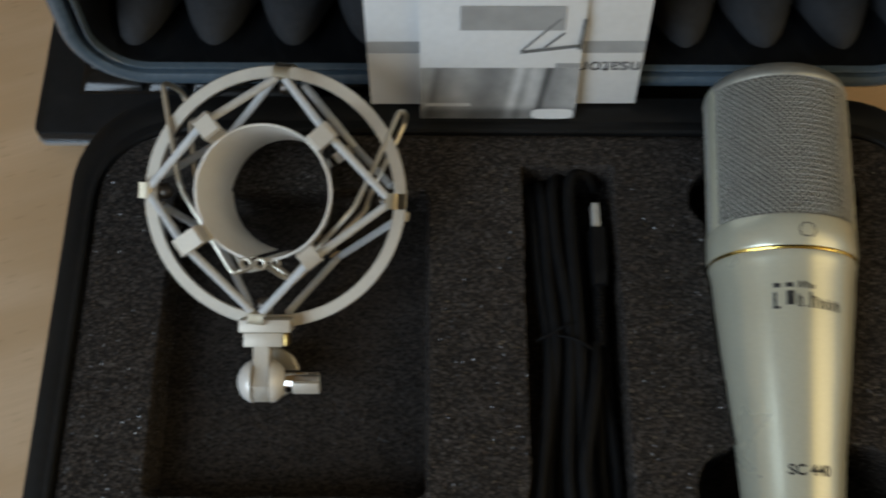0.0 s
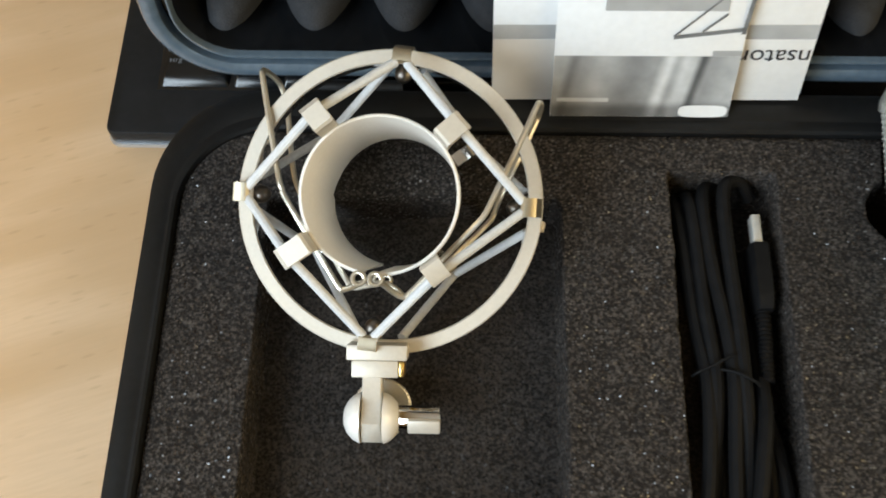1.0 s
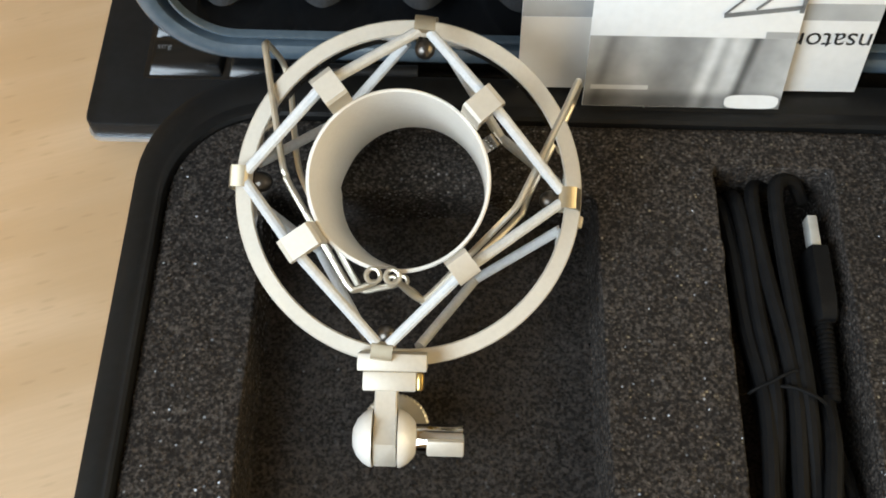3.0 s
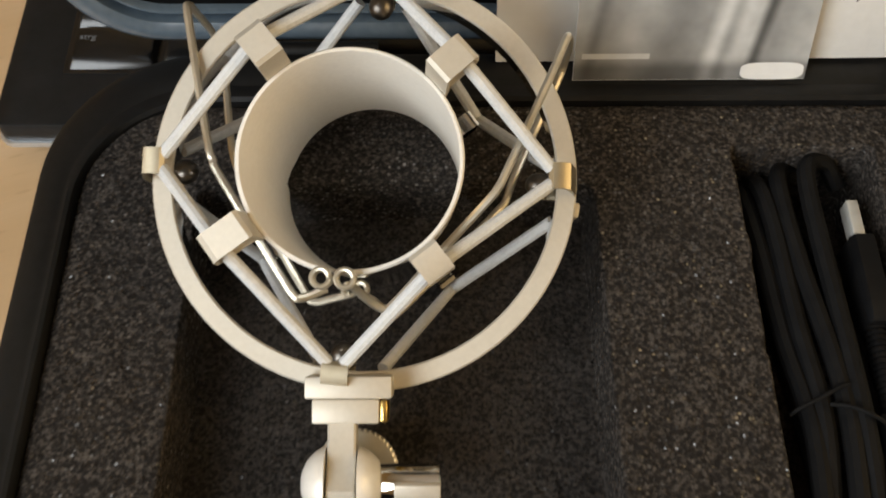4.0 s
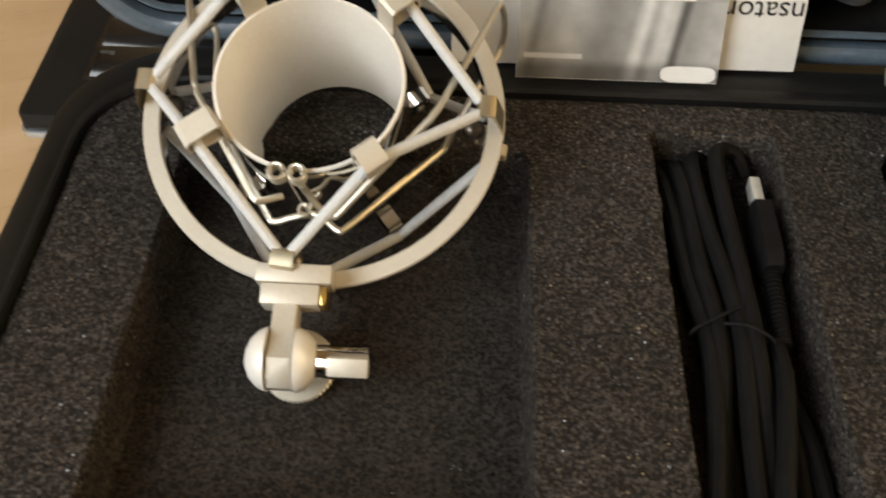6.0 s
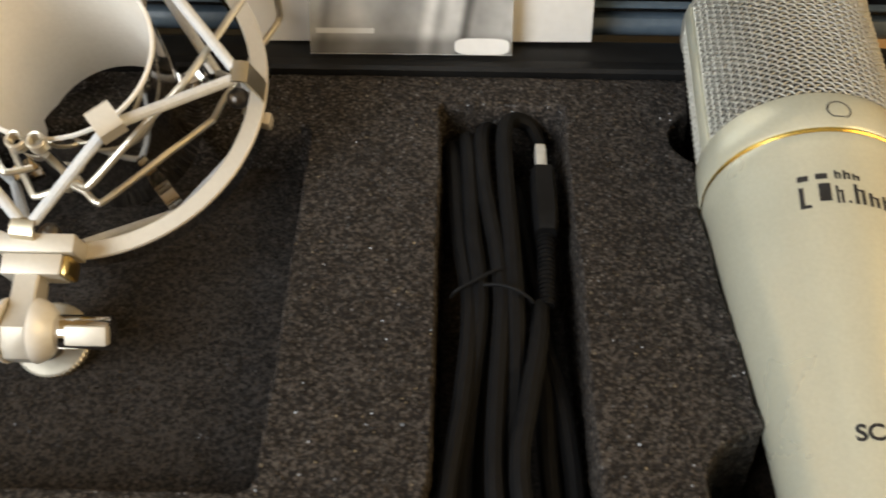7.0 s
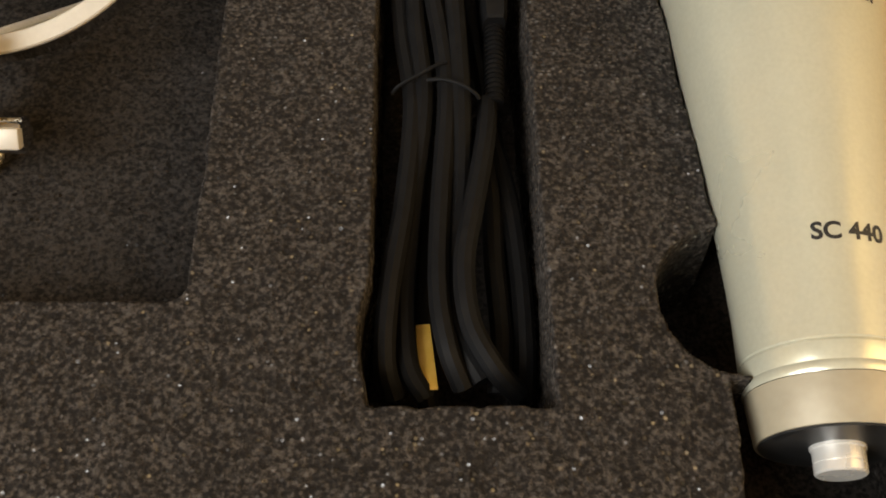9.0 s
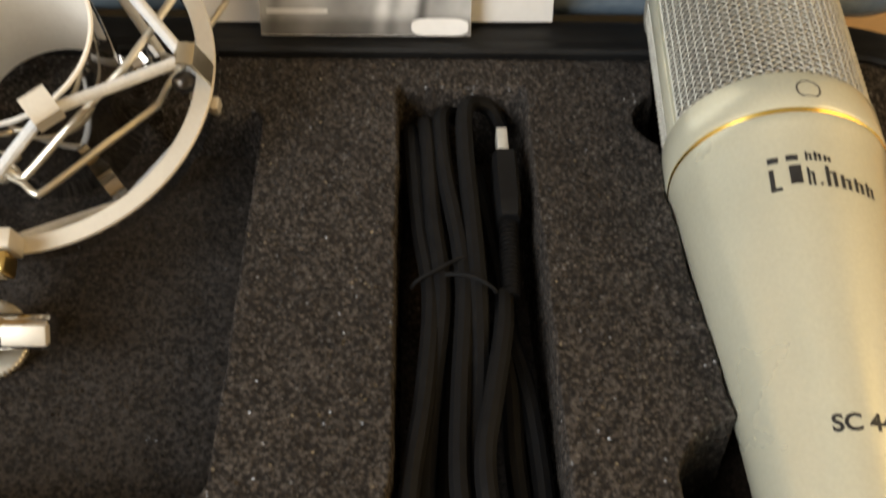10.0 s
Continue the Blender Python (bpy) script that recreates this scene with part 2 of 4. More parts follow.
GREYPRINT = material("grey_print", (0.34, 0.335, 0.325), (0.42, 0.415, 0.40), 40, (0.35, 0.45), fine=80)
DARKPRINT = material("dark_grey_print", (0.10, 0.10, 0.10), (0.20, 0.20, 0.195), 60, (0.3, 0.4), fine=120)
MIDPRINT = material("photo_grey_print", (0.20, 0.20, 0.195), (0.36, 0.36, 0.35), 55, (0.3, 0.4), fine=90, stretch=(1, 0.3, 1))
LIGHTPRINT = material("pale_grey_print", (0.50, 0.50, 0.49), (0.66, 0.66, 0.65), 60, (0.3, 0.4), fine=90)


def photo_material():
    """A soft grey photograph printed on the leaflet."""
    m = bpy.data.materials.new("soft_photo_print")
    m.use_nodes = True
    nodes, links = m.node_tree.nodes, m.node_tree.links
    bsdf = nodes["Principled BSDF"]
    tc = nodes.new("ShaderNodeTexCoord")
    sep = nodes.new("ShaderNodeSeparateXYZ")
    links.new(tc.outputs["Object"], sep.inputs[0])
    lean = nodes.new("ShaderNodeMath")
    lean.operation = "MULTIPLY_ADD"
    lean.inputs[1].default_value = -0.16
    links.new(sep.outputs[1], lean.inputs[0])
    links.new(sep.outputs[0], lean.inputs[2])
    across = nodes.new("ShaderNodeMapRange")
    across.inputs["From Min"].default_value, across.inputs["From Max"].default_value = -0.0351, 0.0343
    links.new(lean.outputs[0], across.inputs["Value"])
    ramp = nodes.new("ShaderNodeValToRGB")
    ramp.color_ramp.interpolation = "EASE"
    e = ramp.color_ramp.elements
    e[0].position, e[0].color = 0.0, (0.36, 0.36, 0.35, 1)
    e[1].position, e[1].color = 1.0, (0.46, 0.46, 0.45, 1)
    for p, g in ((0.05, 0.20), (0.10, 0.30), (0.20, 0.40), (0.38, 0.24), (0.50, 0.30), (0.565, 0.62), (0.61, 0.36), (0.66, 0.55), (0.70, 0.50), (0.745, 0.10), (0.79, 0.30)):
        q = e.new(p)
        q.color = (g, g, g * 0.98, 1)
    links.new(across.outputs[0], ramp.inputs[0])
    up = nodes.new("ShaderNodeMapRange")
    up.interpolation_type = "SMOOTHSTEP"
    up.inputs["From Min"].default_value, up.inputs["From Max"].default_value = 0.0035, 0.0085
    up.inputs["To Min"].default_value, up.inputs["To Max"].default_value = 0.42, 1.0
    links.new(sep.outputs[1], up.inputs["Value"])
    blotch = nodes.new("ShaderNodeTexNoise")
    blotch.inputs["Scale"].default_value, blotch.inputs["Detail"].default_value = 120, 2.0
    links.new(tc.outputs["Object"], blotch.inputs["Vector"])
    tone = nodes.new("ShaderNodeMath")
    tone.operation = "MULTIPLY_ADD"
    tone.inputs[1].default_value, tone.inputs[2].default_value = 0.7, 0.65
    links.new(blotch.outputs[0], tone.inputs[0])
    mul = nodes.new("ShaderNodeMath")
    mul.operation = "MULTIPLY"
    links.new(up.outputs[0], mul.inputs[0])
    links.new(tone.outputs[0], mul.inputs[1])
    out = nodes.new("ShaderNodeVectorMath")
    out.operation = "SCALE"
    links.new(ramp.outputs[0], out.inputs[0])
    links.new(mul.outputs[0], out.inputs["Scale"])
    links.new(out.outputs[0], bsdf.inputs["Base Color"])
    bsdf.inputs["Roughness"].default_value = 0.3
    return m


PHOTO = photo_material()
CREAM = material("beige_print", (0.62, 0.585, 0.53), (0.70, 0.665, 0.61), 40, (0.35, 0.45), fine=60)
PLASTER = material("warm_plaster", (0.66, 0.51, 0.29), (0.72, 0.57, 0.34), 2, (0.8, 0.9), bump=0.2, bump_scale=120)
CEILING = material("white_ceiling_paint", (0.76, 0.74, 0.70), (0.80, 0.78, 0.74), 2, (0.8, 0.9), bump=0.1, bump_scale=120)
BOARDS = material("brown_floor", (0.20, 0.13, 0.08), (0.30, 0.20, 0.12), 6, (0.4, 0.6), stretch=(1, 0.1, 1))

# ---- building helpers ----


def mesh_of(name, bm, mat, sharp=35):
    me = bpy.data.meshes.new(name)
    bm.to_mesh(me)
    bm.free()
    me.materials.append(mat)
    me.polygons.foreach_set("use_smooth", [True] * len(me.polygons))
    me.set_sharp_from_angle(angle=radians(sharp))
    return me


def part(name, bm, mat, parent=None, label="", m=None, sharp=35):
    ob = new(name, mesh_of(name, bm, mat, sharp))
    if parent:
        ob.parent = parent
    if m is not None:
        ob.matrix_local = m
    if label:
        ob["label"] = label
    return ob


def thing(name, m, label, category, group="", kind=""):
    ob = new(name)
    ob.empty_display_size = 0.01
    ob.matrix_world = m
    return tagged(ob, label, category, group, kind)


def box(bm, lo, hi, bevel=0.0, m=None, seg=2):
    r = bmesh.ops.create_cube(bm, size=1.0)
    size = [hi[i] - lo[i] for i in range(3)]
    mid = [(hi[i] + lo[i]) / 2 for i in range(3)]
    mat = Matrix.Translation(mid) @ Matrix.Diagonal((*size, 1))
    bmesh.ops.transform(bm, matrix=mat, verts=r["verts"])
    vs = r["verts"]
    if bevel:
        es = list({e for v in vs for e in v.link_edges})
        out = bmesh.ops.bevel(bm, geom=es, offset=bevel, segments=seg, affect="EDGES", profile=0.5)
        vs = list({v for f in out["faces"] for v in f.verts} | {v for v in vs if v.is_valid})
        vs = [v for v in vs if v.is_valid]
    if m is not None:
        bmesh.ops.transform(bm, matrix=m, verts=vs)
    return vs


def loft(bm, loops, cap0=False, cap1=False, closed=True, wrap=False):
    rows = [[bm.verts.new(p) for p in lp] for lp in loops]
    n = len(rows[0])
    pairs = list(zip(rows, rows[1:])) + ([(rows[-1], rows[0])] if wrap else [])
    for a, b in pairs:
        for i in range(n if closed else n - 1):
            j = (i + 1) % n
            bm.faces.new((a[i], a[j], b[j], b[i]))
    if cap0:
        bm.faces.new(rows[0][::-1])
    if cap1:
        bm.faces.new(rows[-1])
    return rows


def lathe(bm, profile, n=64, a0=0.0, a1=360.0, centre=(0, 0), wrap=True):
    """Turns (radius, z) pairs round z; the profile is a closed ring when wrap is set."""
    full = abs(a1 - a0) >= 360
    k = n if full else n + 1
    loops = []
    for r, z in profile:
        loops.append([(centre[0] + r * math.cos(radians(a0 + (a1 - a0) * i / n)), centre[1] + r * math.sin(radians(a0 + (a1 - a0) * i / n)), z) for i in range(k)])
    rows = loft(bm, loops, closed=full, wrap=wrap)
    if wrap and not full:
        bm.faces.new([r[0] for r in rows])
        bm.faces.new([r[-1] for r in rows][::-1])
    bmesh.ops.recalc_face_normals(bm, faces=bm.faces)


def smooth_path(pts, per=8):
    """A Catmull-Rom line through the points."""
    p = [Vector(q) for q in pts]
    p = [2 * p[0] - p[1]] + p + [2 * p[-1] - p[-2]]
    out = []
    for i in range(1, len(p) - 2):
        for k in range(per):
            t = k / per
            a, b, c, d = p[i - 1:i + 3]
            out.append(0.5 * ((2 * b) + (c - a) * t + (2 * a - 5 * b + 4 * c - d) * t * t + (3 * b - a - 3 * c + d) * t ** 3))
    out.append(p[-2])
    return out


def tube(bm, pts, r, sides=8, cap=True, flat=1.0):
    pts = [Vector(p) for p in pts]
    tang = [(pts[min(i + 1, len(pts) - 1)] - pts[max(i - 1, 0)]).normalized() for i in range(len(pts))]
    up = Vector((0, 0, 1)) if abs(tang[0].z) < 0.9 else Vector((1, 0, 0))
    nrm = (up - tang[0] * up.dot(tang[0])).normalized()
    loops = []
    for i, (p, t) in enumerate(zip(pts, tang)):
        nrm = (nrm - t * nrm.dot(t)).normalized()
        b = t.cross(nrm)
        rad = r[i] if isinstance(r, (list, tuple)) else r
        loops.append([p + rad * (math.cos(2 * math.pi * k / sides) * nrm * flat + math.sin(2 * math.pi * k / sides) * b) for k in range(sides)])
    loft(bm, loops, cap, cap)


def rounded(x0, x1, y0, y1, r, z, n=10):
    out = []
    for cx, cy, a in ((x1 - r, y0 + r, -90), (x1 - r, y1 - r, 0), (x0 + r, y1 - r, 90), (x0 + r, y0 + r, 180)):
        for k in range(n + 1):
            w = radians(a + 90 * k / n)
            out.append((cx + r * math.cos(w), cy + r * math.sin(w), z))
    return out


def lettering(name, text, size, mat, parent, place, m=None, label="", align="LEFT", bold=0.0):
    """Letters as a mesh; place() turns a flat point into a point of the surface."""
    cu = bpy.data.curves.new(name, "FONT")
    cu.body, cu.size, cu.resolution_u, cu.align_x = text, size, 4, align
    cu.offset = bold * size
    tmp = bpy.data.objects.new(name, cu)
    scene.collection.objects.link(tmp)
    bpy.context.view_layer.update()
    src = tmp.to_mesh()
    bm = bmesh.new()
    bm.from_mesh(src)
    tmp.to_mesh_clear()
    bpy.data.objects.remove(tmp)
    bmesh.ops.subdivide_edges(bm, edges=[e for e in bm.edges if e.calc_length() > size * 0.25], cuts=2)
    for v in bm.verts:
        v.co = place(v.co.x, v.co.y)
    return part(name, bm, mat, parent, label, m)


# ---- the room ----
TABLE_Z = -0.022
FLOOR_Z = TABLE_Z - 0.74
for nm, lo, hi, mat in (("wall_north", (-1.3, 2.0, FLOOR_Z), (1.2, 2.1, 1.9), PLASTER),
                        ("wall_south", (-1.3, -1.9, FLOOR_Z), (1.2, -1.8, 1.9), PLASTER),
                        ("floor", (-1.3, -1.9, FLOOR_Z - 0.1), (1.2, 2.1, FLOOR_Z), BOARDS), ("ceiling", (-1.3, -1.9, 1.9), (1.2, 2.1, 2.0), CEILING)):
    bm = bmesh.new()
    box(bm, lo, hi)
    tagged(part(nm, bm, mat), kind="structure", category=nm.split("_")[0], label={"floor": "brown wooden floor below the table", "ceiling": "plain white painted ceiling of the room"}.get(nm, "plain warm-coloured plaster wall of the room"))
bm = bmesh.new()
# unseen opening, added to hold the warm light
DOOR = (-0.60, 0.30, 1.32)
box(bm, (1.1, -1.8, FLOOR_Z), (1.2, DOOR[0], 1.9))
box(bm, (1.1, DOOR[1], FLOOR_Z), (1.2, 2.0, 1.9))
box(bm, (1.1, DOOR[0], DOOR[2]), (1.2, DOOR[1], 1.9))
tagged(part("wall_east", bm, PLASTER), "plain warm-coloured plaster wall with an added opening for the warm light", "wall", kind="structure")
bm = bmesh.new()
WIN = (-1.40, -0.20, 0.35, 1.55)
box(bm, (-1.3, -1.8, FLOOR_Z), (-1.2, WIN[0], 1.9))
box(bm, (-1.3, WIN[1], FLOOR_Z), (-1.2, 2.0, 1.9))
box(bm, (-1.3, WIN[0], FLOOR_Z), (-1.2, WIN[1], WIN[2]))
box(bm, (-1.3, WIN[0], WIN[3]), (-1.2, WIN[1], 1.9))
tagged(part("wall_west", bm, PLASTER), "plain warm-coloured plaster wall with a window opening", "wall", kind="structure")

# ---- table ----
bm = bmesh.new()
box(bm, (-0.75, -0.30, TABLE_Z - 0.03), (0.95, 0.62, TABLE_Z), 0.003)
table = thing("table", Matrix(), "light beech laminate table top under the case", "table")
part("tabletop", bm, WOOD, table)
for sx in (-0.70, 0.90):
    for sy in (-0.25, 0.57):
        bm = bmesh.new()
        box(bm, (sx - 0.03, sy - 0.03, FLOOR_Z), (sx + 0.03, sy + 0.03, TABLE_Z - 0.03), 0.003)
        part("leg", bm, WOOD, table)

# ---- carrying case ----
CX0, CX1, CY0, CY1 = -0.166, 0.226, -0.050, 0.2445
FOAM_Z = 0.034
case = thing("carrying_case", Matrix(), "open black plastic carrying case with foam padding", "case")


def ring_in(l, b, f, z, r, taper=0.0):
    return rounded(CX0 + l, CX1 - l, CY0 + f, CY1 - b, r, z, 12)


bm = bmesh.new()
loft(bm, [ring_in(.010, .010, .010, TABLE_Z, .035), ring_in(.007, .007, .007, TABLE_Z + .002, .038), ring_in(.003, .004, .003, .024, .042), ring_in(.0, .0005, .0, .030, .045),
          ring_in(.0, .0, .0, .0325, .045), ring_in(.0008, .0008, .0008, .0352, .0445), ring_in(.003, .003, .003, .0365, .043), ring_in(.0075, .0125, .0075, .0365, .039),
          ring_in(.0085, .0135, .0085, .0361, .038), ring_in(.0092, .0142, .0092, .0361, .0375), ring_in(.010, .0155, .010, .0365, .037), ring_in(.0112, .0180, .0112, .0362, .036), ring_in(.0118, .0190, .0118, .0350, .0355),
          ring_in(.0122, .0194, .0122, .010, .035), ring_in(.013, .020, .013, TABLE_Z + .003, .034)], True, True)
part("base_shell", bm, SHELL, case, "black plastic lower shell with a rounded rim")

LIDM = Matrix.Translation((0, 0.2507, 0.0315)) @ Matrix.Rotation(radians(81.7), 4, "X")
LH = 0.29


def lid_ring(i, z, r):
    return rounded(CX0 - .0040 + i, CX1 + .0040 - i, i, LH - i, r, z, 14)


bm = bmesh.new()
loft(bm, [lid_ring(.010, -.048, .026), lid_ring(.006, -.046, .029), lid_ring(.0025, -.012, .032), lid_ring(.0020, -.006, .0325), lid_ring(.0080, -.0062, .0275), lid_ring(.0114, -.0066, .0245), lid_ring(.0118, -.0030, .0242),
          lid_ring(.0122, -.0022, .0239), lid_ring(.0130, -.0022, .0232), lid_ring(.0145, -.010, .0220), lid_ring(.0175, -.042, .020), lid_ring(.019, -.045, .019)], True, True)
lid = part("lid", bm, LIP, case, "raised glossy black lid", LIDM)
bm = bmesh.new()
loft(bm, [lid_ring(.0016, -.0090, .0330), lid_ring(.0, -.0060, .0340), lid_ring(.0002, -.0030, .0338), lid_ring(.0014, -.0010, .0330), lid_ring(.0034, .0, .0315), lid_ring(.0060, -.0003, .0290), lid_ring(.0076, -.0016, .0276), lid_ring(.0082, -.0044, .0272), lid_ring(.0080, -.0090, .0274)], wrap=True)
bmesh.ops.recalc_face_normals(bm, faces=bm.faces)
part("lid_trim", bm, TRIM, lid, "rounded blue-grey satin trim round the lid")
# ridge of the glossy lid; the trim colour paints its bright reflection line
bm = bmesh.new()
loft(bm, [lid_ring(.0118, -.0040, .0242), lid_ring(.0117, -.0012, .0243), lid_ring(.0121, -.0004, .0239), lid_ring(.0128, -.0004, .0233), lid_ring(.0132, -.0012, .0230), lid_ring(.0133, -.0040, .0229)], wrap=True)
bmesh.ops.recalc_face_normals(bm, faces=bm.faces)
part("lid_bead", bm, TRIM, lid, "thin bead inside the lid's rim, a bright reflection put into its colour")
# egg-crate foam in the lid
bm = bmesh.new()
X0, X1, V0, V1, STEP = CX0 + .0130, CX1 - .0130, .0160, LH - .0170, .0020
nx, nv = int((X1 - X0) / STEP), int((V1 - V0) / STEP)
grid = []
for j in range(nv + 1):
    row = []
    for i in range(nx + 1):
        x, v = X0 + (X1 - X0) * i / nx, V0 + (V1 - V0) * j / nv
        h = (.5 + .5 * math.cos(2 * math.pi * (x + .1400) / .0355)) * (.5 + .5 * math.cos(2 * math.pi * (v - .0225) / .0365))
        edge = min(1, (v - V0) / .006, (x - X0) / .006, (X1 - x) / .006)
        row.append(bm.verts.new((x, v, -.043 + (.003 + .034 * h ** .40) * math.sqrt(max(0, edge)) + .0006 * noise.noise((x * 300, v * 300, 0)))))
    grid.append(row)
for j in range(nv):
    for i in range(nx):
        bm.faces.new((grid[j][i], grid[j][i + 1], grid[j + 1][i + 1], grid[j + 1][i]))
part("lid_foam", bm, CRATE, lid, "dark grey egg-crate foam lining")
for hx in (-0.09, 0.15):
    bm = bmesh.new()
    tube(bm, [(hx - .02, CY1 + .0014, .0345), (hx + .02, CY1 + .0014, .0345)], .0028, 12)
    part("hinge", bm, SHELL, case)

# ---- foam insert ----
# The microphone's axis and its radius along it
MIC_X, MIC_Z, MIC_DX, MIC_DZ = 0.1420, 0.0395, 0.050, 0.100
MIC_R = ((.032, .0168), (.0410, .0190), (.060, .0196), (.080, .0212), (.110, .0248), (.140, .0280), (.165, .0302), (.26, .0302))


def mic_radius(y):
    for (a, ra), (b, rb) in zip(MIC_R, MIC_R[1:]):
        if y <= b:
            return ra + (rb - ra) * max(0.0, (y - a) / (b - a))
    return MIC_R[-1][1]


def mic_axis(y):
    return MIC_X + MIC_DX * (y - .15), MIC_Z + MIC_DZ * (y - .15)


def sd_rect(x, y, x0, x1, y0, y1, r=.002):
    dx, dy = abs(x - (x0 + x1) / 2) - (x1 - x0) / 2 + r, abs(y - (y0 + y1) / 2) - (y1 - y0) / 2 + r
    return math.hypot(max(dx, 0), max(dy, 0)) + min(max(dx, dy), 0) - r


def foam_height(x, y):
    z = FOAM_Z
    wob = .0006 * noise.noise((x * 60, y * 60, 3.0)) + .0004 * noise.noise((x * 250, y * 250, 5.0))
    d1 = sd_rect(x, y, -.119, -.0078, .0635, .1960, .004) + wob
    bulge = .0026 * math.exp(-((y - .054) / .011) ** 2) if x < .05 else 0.0
    d2 = sd_rect(x + bulge, y, .0350, .0742, .0378, .2085, .0015) + wob
    ax, az = mic_axis(y)
    half = math.sqrt(max(1e-6, mic_radius(y) ** 2 - (az - FOAM_Z) ** 2)) - .0004 if y > .043 else .0225
    d3 = max(abs(x - ax) - half, y - .2245, .004 - y) + wob
    d3 = min(d3, math.hypot(x - .1195, y - .0640) - .0190 + wob, math.hypot(x - .1650, y - .0640) - .0190 + wob, math.hypot(x - .1215, y - .1930) - .0130 + wob, math.hypot(x - .1700, y - .1930) - .0130 + wob)
    for d, floor in ((d1, .016), (d2, .002), (d3, -.004)):
        s = min(1, max(0, .5 - d / .0016))
        s = s * s * (3 - 2 * s)
        z = min(z, FOAM_Z + (floor - FOAM_Z) * s)
    z += .00018 * noise.noise((x * 500, y * 500, z * 500)) + .0004 * noise.noise((x * 90, y * 90, 1.0))
    # the sheet's edge rounds off into the shell
    e = min(x - CX0 - .0122, CX1 - .0122 - x, y - CY0 - .0122, CY1 - .0194 - y)
    return z - .0012 * max(0, 1 - e / .003) ** 2


bm = bmesh.new()
FX0, FX1, FY0, FY1, FS = CX0 + .0121, CX1 - .0121, CY0 + .0121, CY1 - .0193, .00062
nx, ny = int((FX1 - FX0) / FS), int((FY1 - FY0) / FS)
rows = []
RC = .035
for j in range(ny + 1):
    y = FY0 + (FY1 - FY0) * j / ny
    # rounded corners: each row is drawn in by the corner's arc
    d = max(0.0, y - (FY1 - RC), (FY0 + RC) - y)
    cut = RC - math.sqrt(max(0.0, RC * RC - d * d))
    row = []
    for i in range(nx + 1):
        x = FX0 + (FX1 - FX0) * i / nx
        x = min(max(x, FX0 + cut), FX1 - cut)
        row.append(bm.verts.new((x, y, foam_height(x, y))))
    rows.append(row)
FLOORS = (("mount_compartment_floor", .0195, (-.125, 0.0, .05, .21)), ("cable_compartment_floor", .006, (.03, .08, .03, .22)), ("microphone_compartment_floor", .002, (.09, .20, -.02, .23)))
co = np.array([[v.co[:] for v in row] for row in rows])
bm.free()


def foam_sheet(keep):
    """One mesh of those cells of the grid for which keep() holds."""
    bm = bmesh.new()
    made = {}

    def vert(j, i):
        if (j, i) not in made:
            made[j, i] = bm.verts.new(co[j, i])
        return made[j, i]

    for j in range(ny):
        for i in range(nx):
            if abs(co[j, i, 0] - co[j, i + 1, 0]) < 1e-7 and abs(co[j + 1, i, 0] - co[j + 1, i + 1, 0]) < 1e-7:
                continue
            if keep == which[j, i]:
                bm.faces.new((vert(j, i), vert(j, i + 1), vert(j + 1, i + 1), vert(j + 1, i)))
    return bm


which = np.zeros((ny, nx), int)
top = np.maximum(np.maximum(co[:-1, :-1, 2], co[1:, :-1, 2]), np.maximum(co[:-1, 1:, 2], co[1:, 1:, 2]))
for k, (nm, zmax, (x0, x1, y0, y1)) in enumerate(FLOORS):
    inside = (co[:-1, :-1, 0] > x0) & (co[:-1, :-1, 0] < x1) & (co[:-1, :-1, 1] > y0) & (co[:-1, :-1, 1] < y1)
    which[inside & (top < zmax)] = k + 1
foam = thing("foam_insert", Matrix(), "charcoal speckled foam insert with cut-out compartments in the case", "foam insert")
part("foam_sheet", foam_sheet(0), FOAM, foam, sharp=180)
for k, (nm, zmax, lim) in enumerate(FLOORS):
    part(nm, foam_sheet(k + 1), FOAM_SHADED, foam, "smoother sunken charcoal foam floor with shade put into its colour", sharp=180)

# ---- shock mount ----
MOUNT = Matrix.Translation((-0.0711, 0.1758, 0.0707)) @ Matrix.Rotation(radians(25.8), 4, "X")
mount = thing("shock_mount", MOUNT, "satin nickel microphone shock mount with white elastic cords", "shock mount")
MM = 0.001
bm = bmesh.new()
lathe(bm, [(.0488, -.0105), (.0537, -.0105), (.0538, -.0170), (.0533, -.0175), (.0491, -.0175), (.0487, -.0170)], 120, 0, 360, (.0010, -.0004))
ring = part("outer_ring", bm, CHROME, mount, "polished outer ring")
bm = bmesh.new()
lathe(bm, [(.0487, -.0107), (.0487, -.0099), (.0491, -.0095), (.0534, -.0095), (.0538, -.0099), (.0538, -.0107)], 120, 0, 360, (.0010, -.0004))
part("ring_face", bm, NICKEL, ring, "satin front face of the ring")
SC = (-.0013, .0014)
SR = .0272
LOW_SC, LOW_SR = (.0013, .0004), .0258
# the sleeve leans a little against the ring's axis
LEAN = Matrix(((1, 0, -.0026 / .0522, .0026 * .0078 / .0522), (0, 1, .0010 / .0522, -.0010 * .0078 / .0522), (0, 0, 1, -.0010), (0, 0, 0, 1)))
bm = bmesh.new()
lathe(bm, [(SR - .0005, .0082), (SR - .0001, .0082), (SR, .0078), (SR - .0013, -.0445), (SR - .0015, -.0448), (SR - .0018, -.0445)], 110, -91, 257, SC)
bmesh.ops.transform(bm, matrix=LEAN, verts=bm.verts)
sleeve = part("inner_sleeve", bm, CHROME, mount, "split sleeve, polished outside")
bm = bmesh.new()
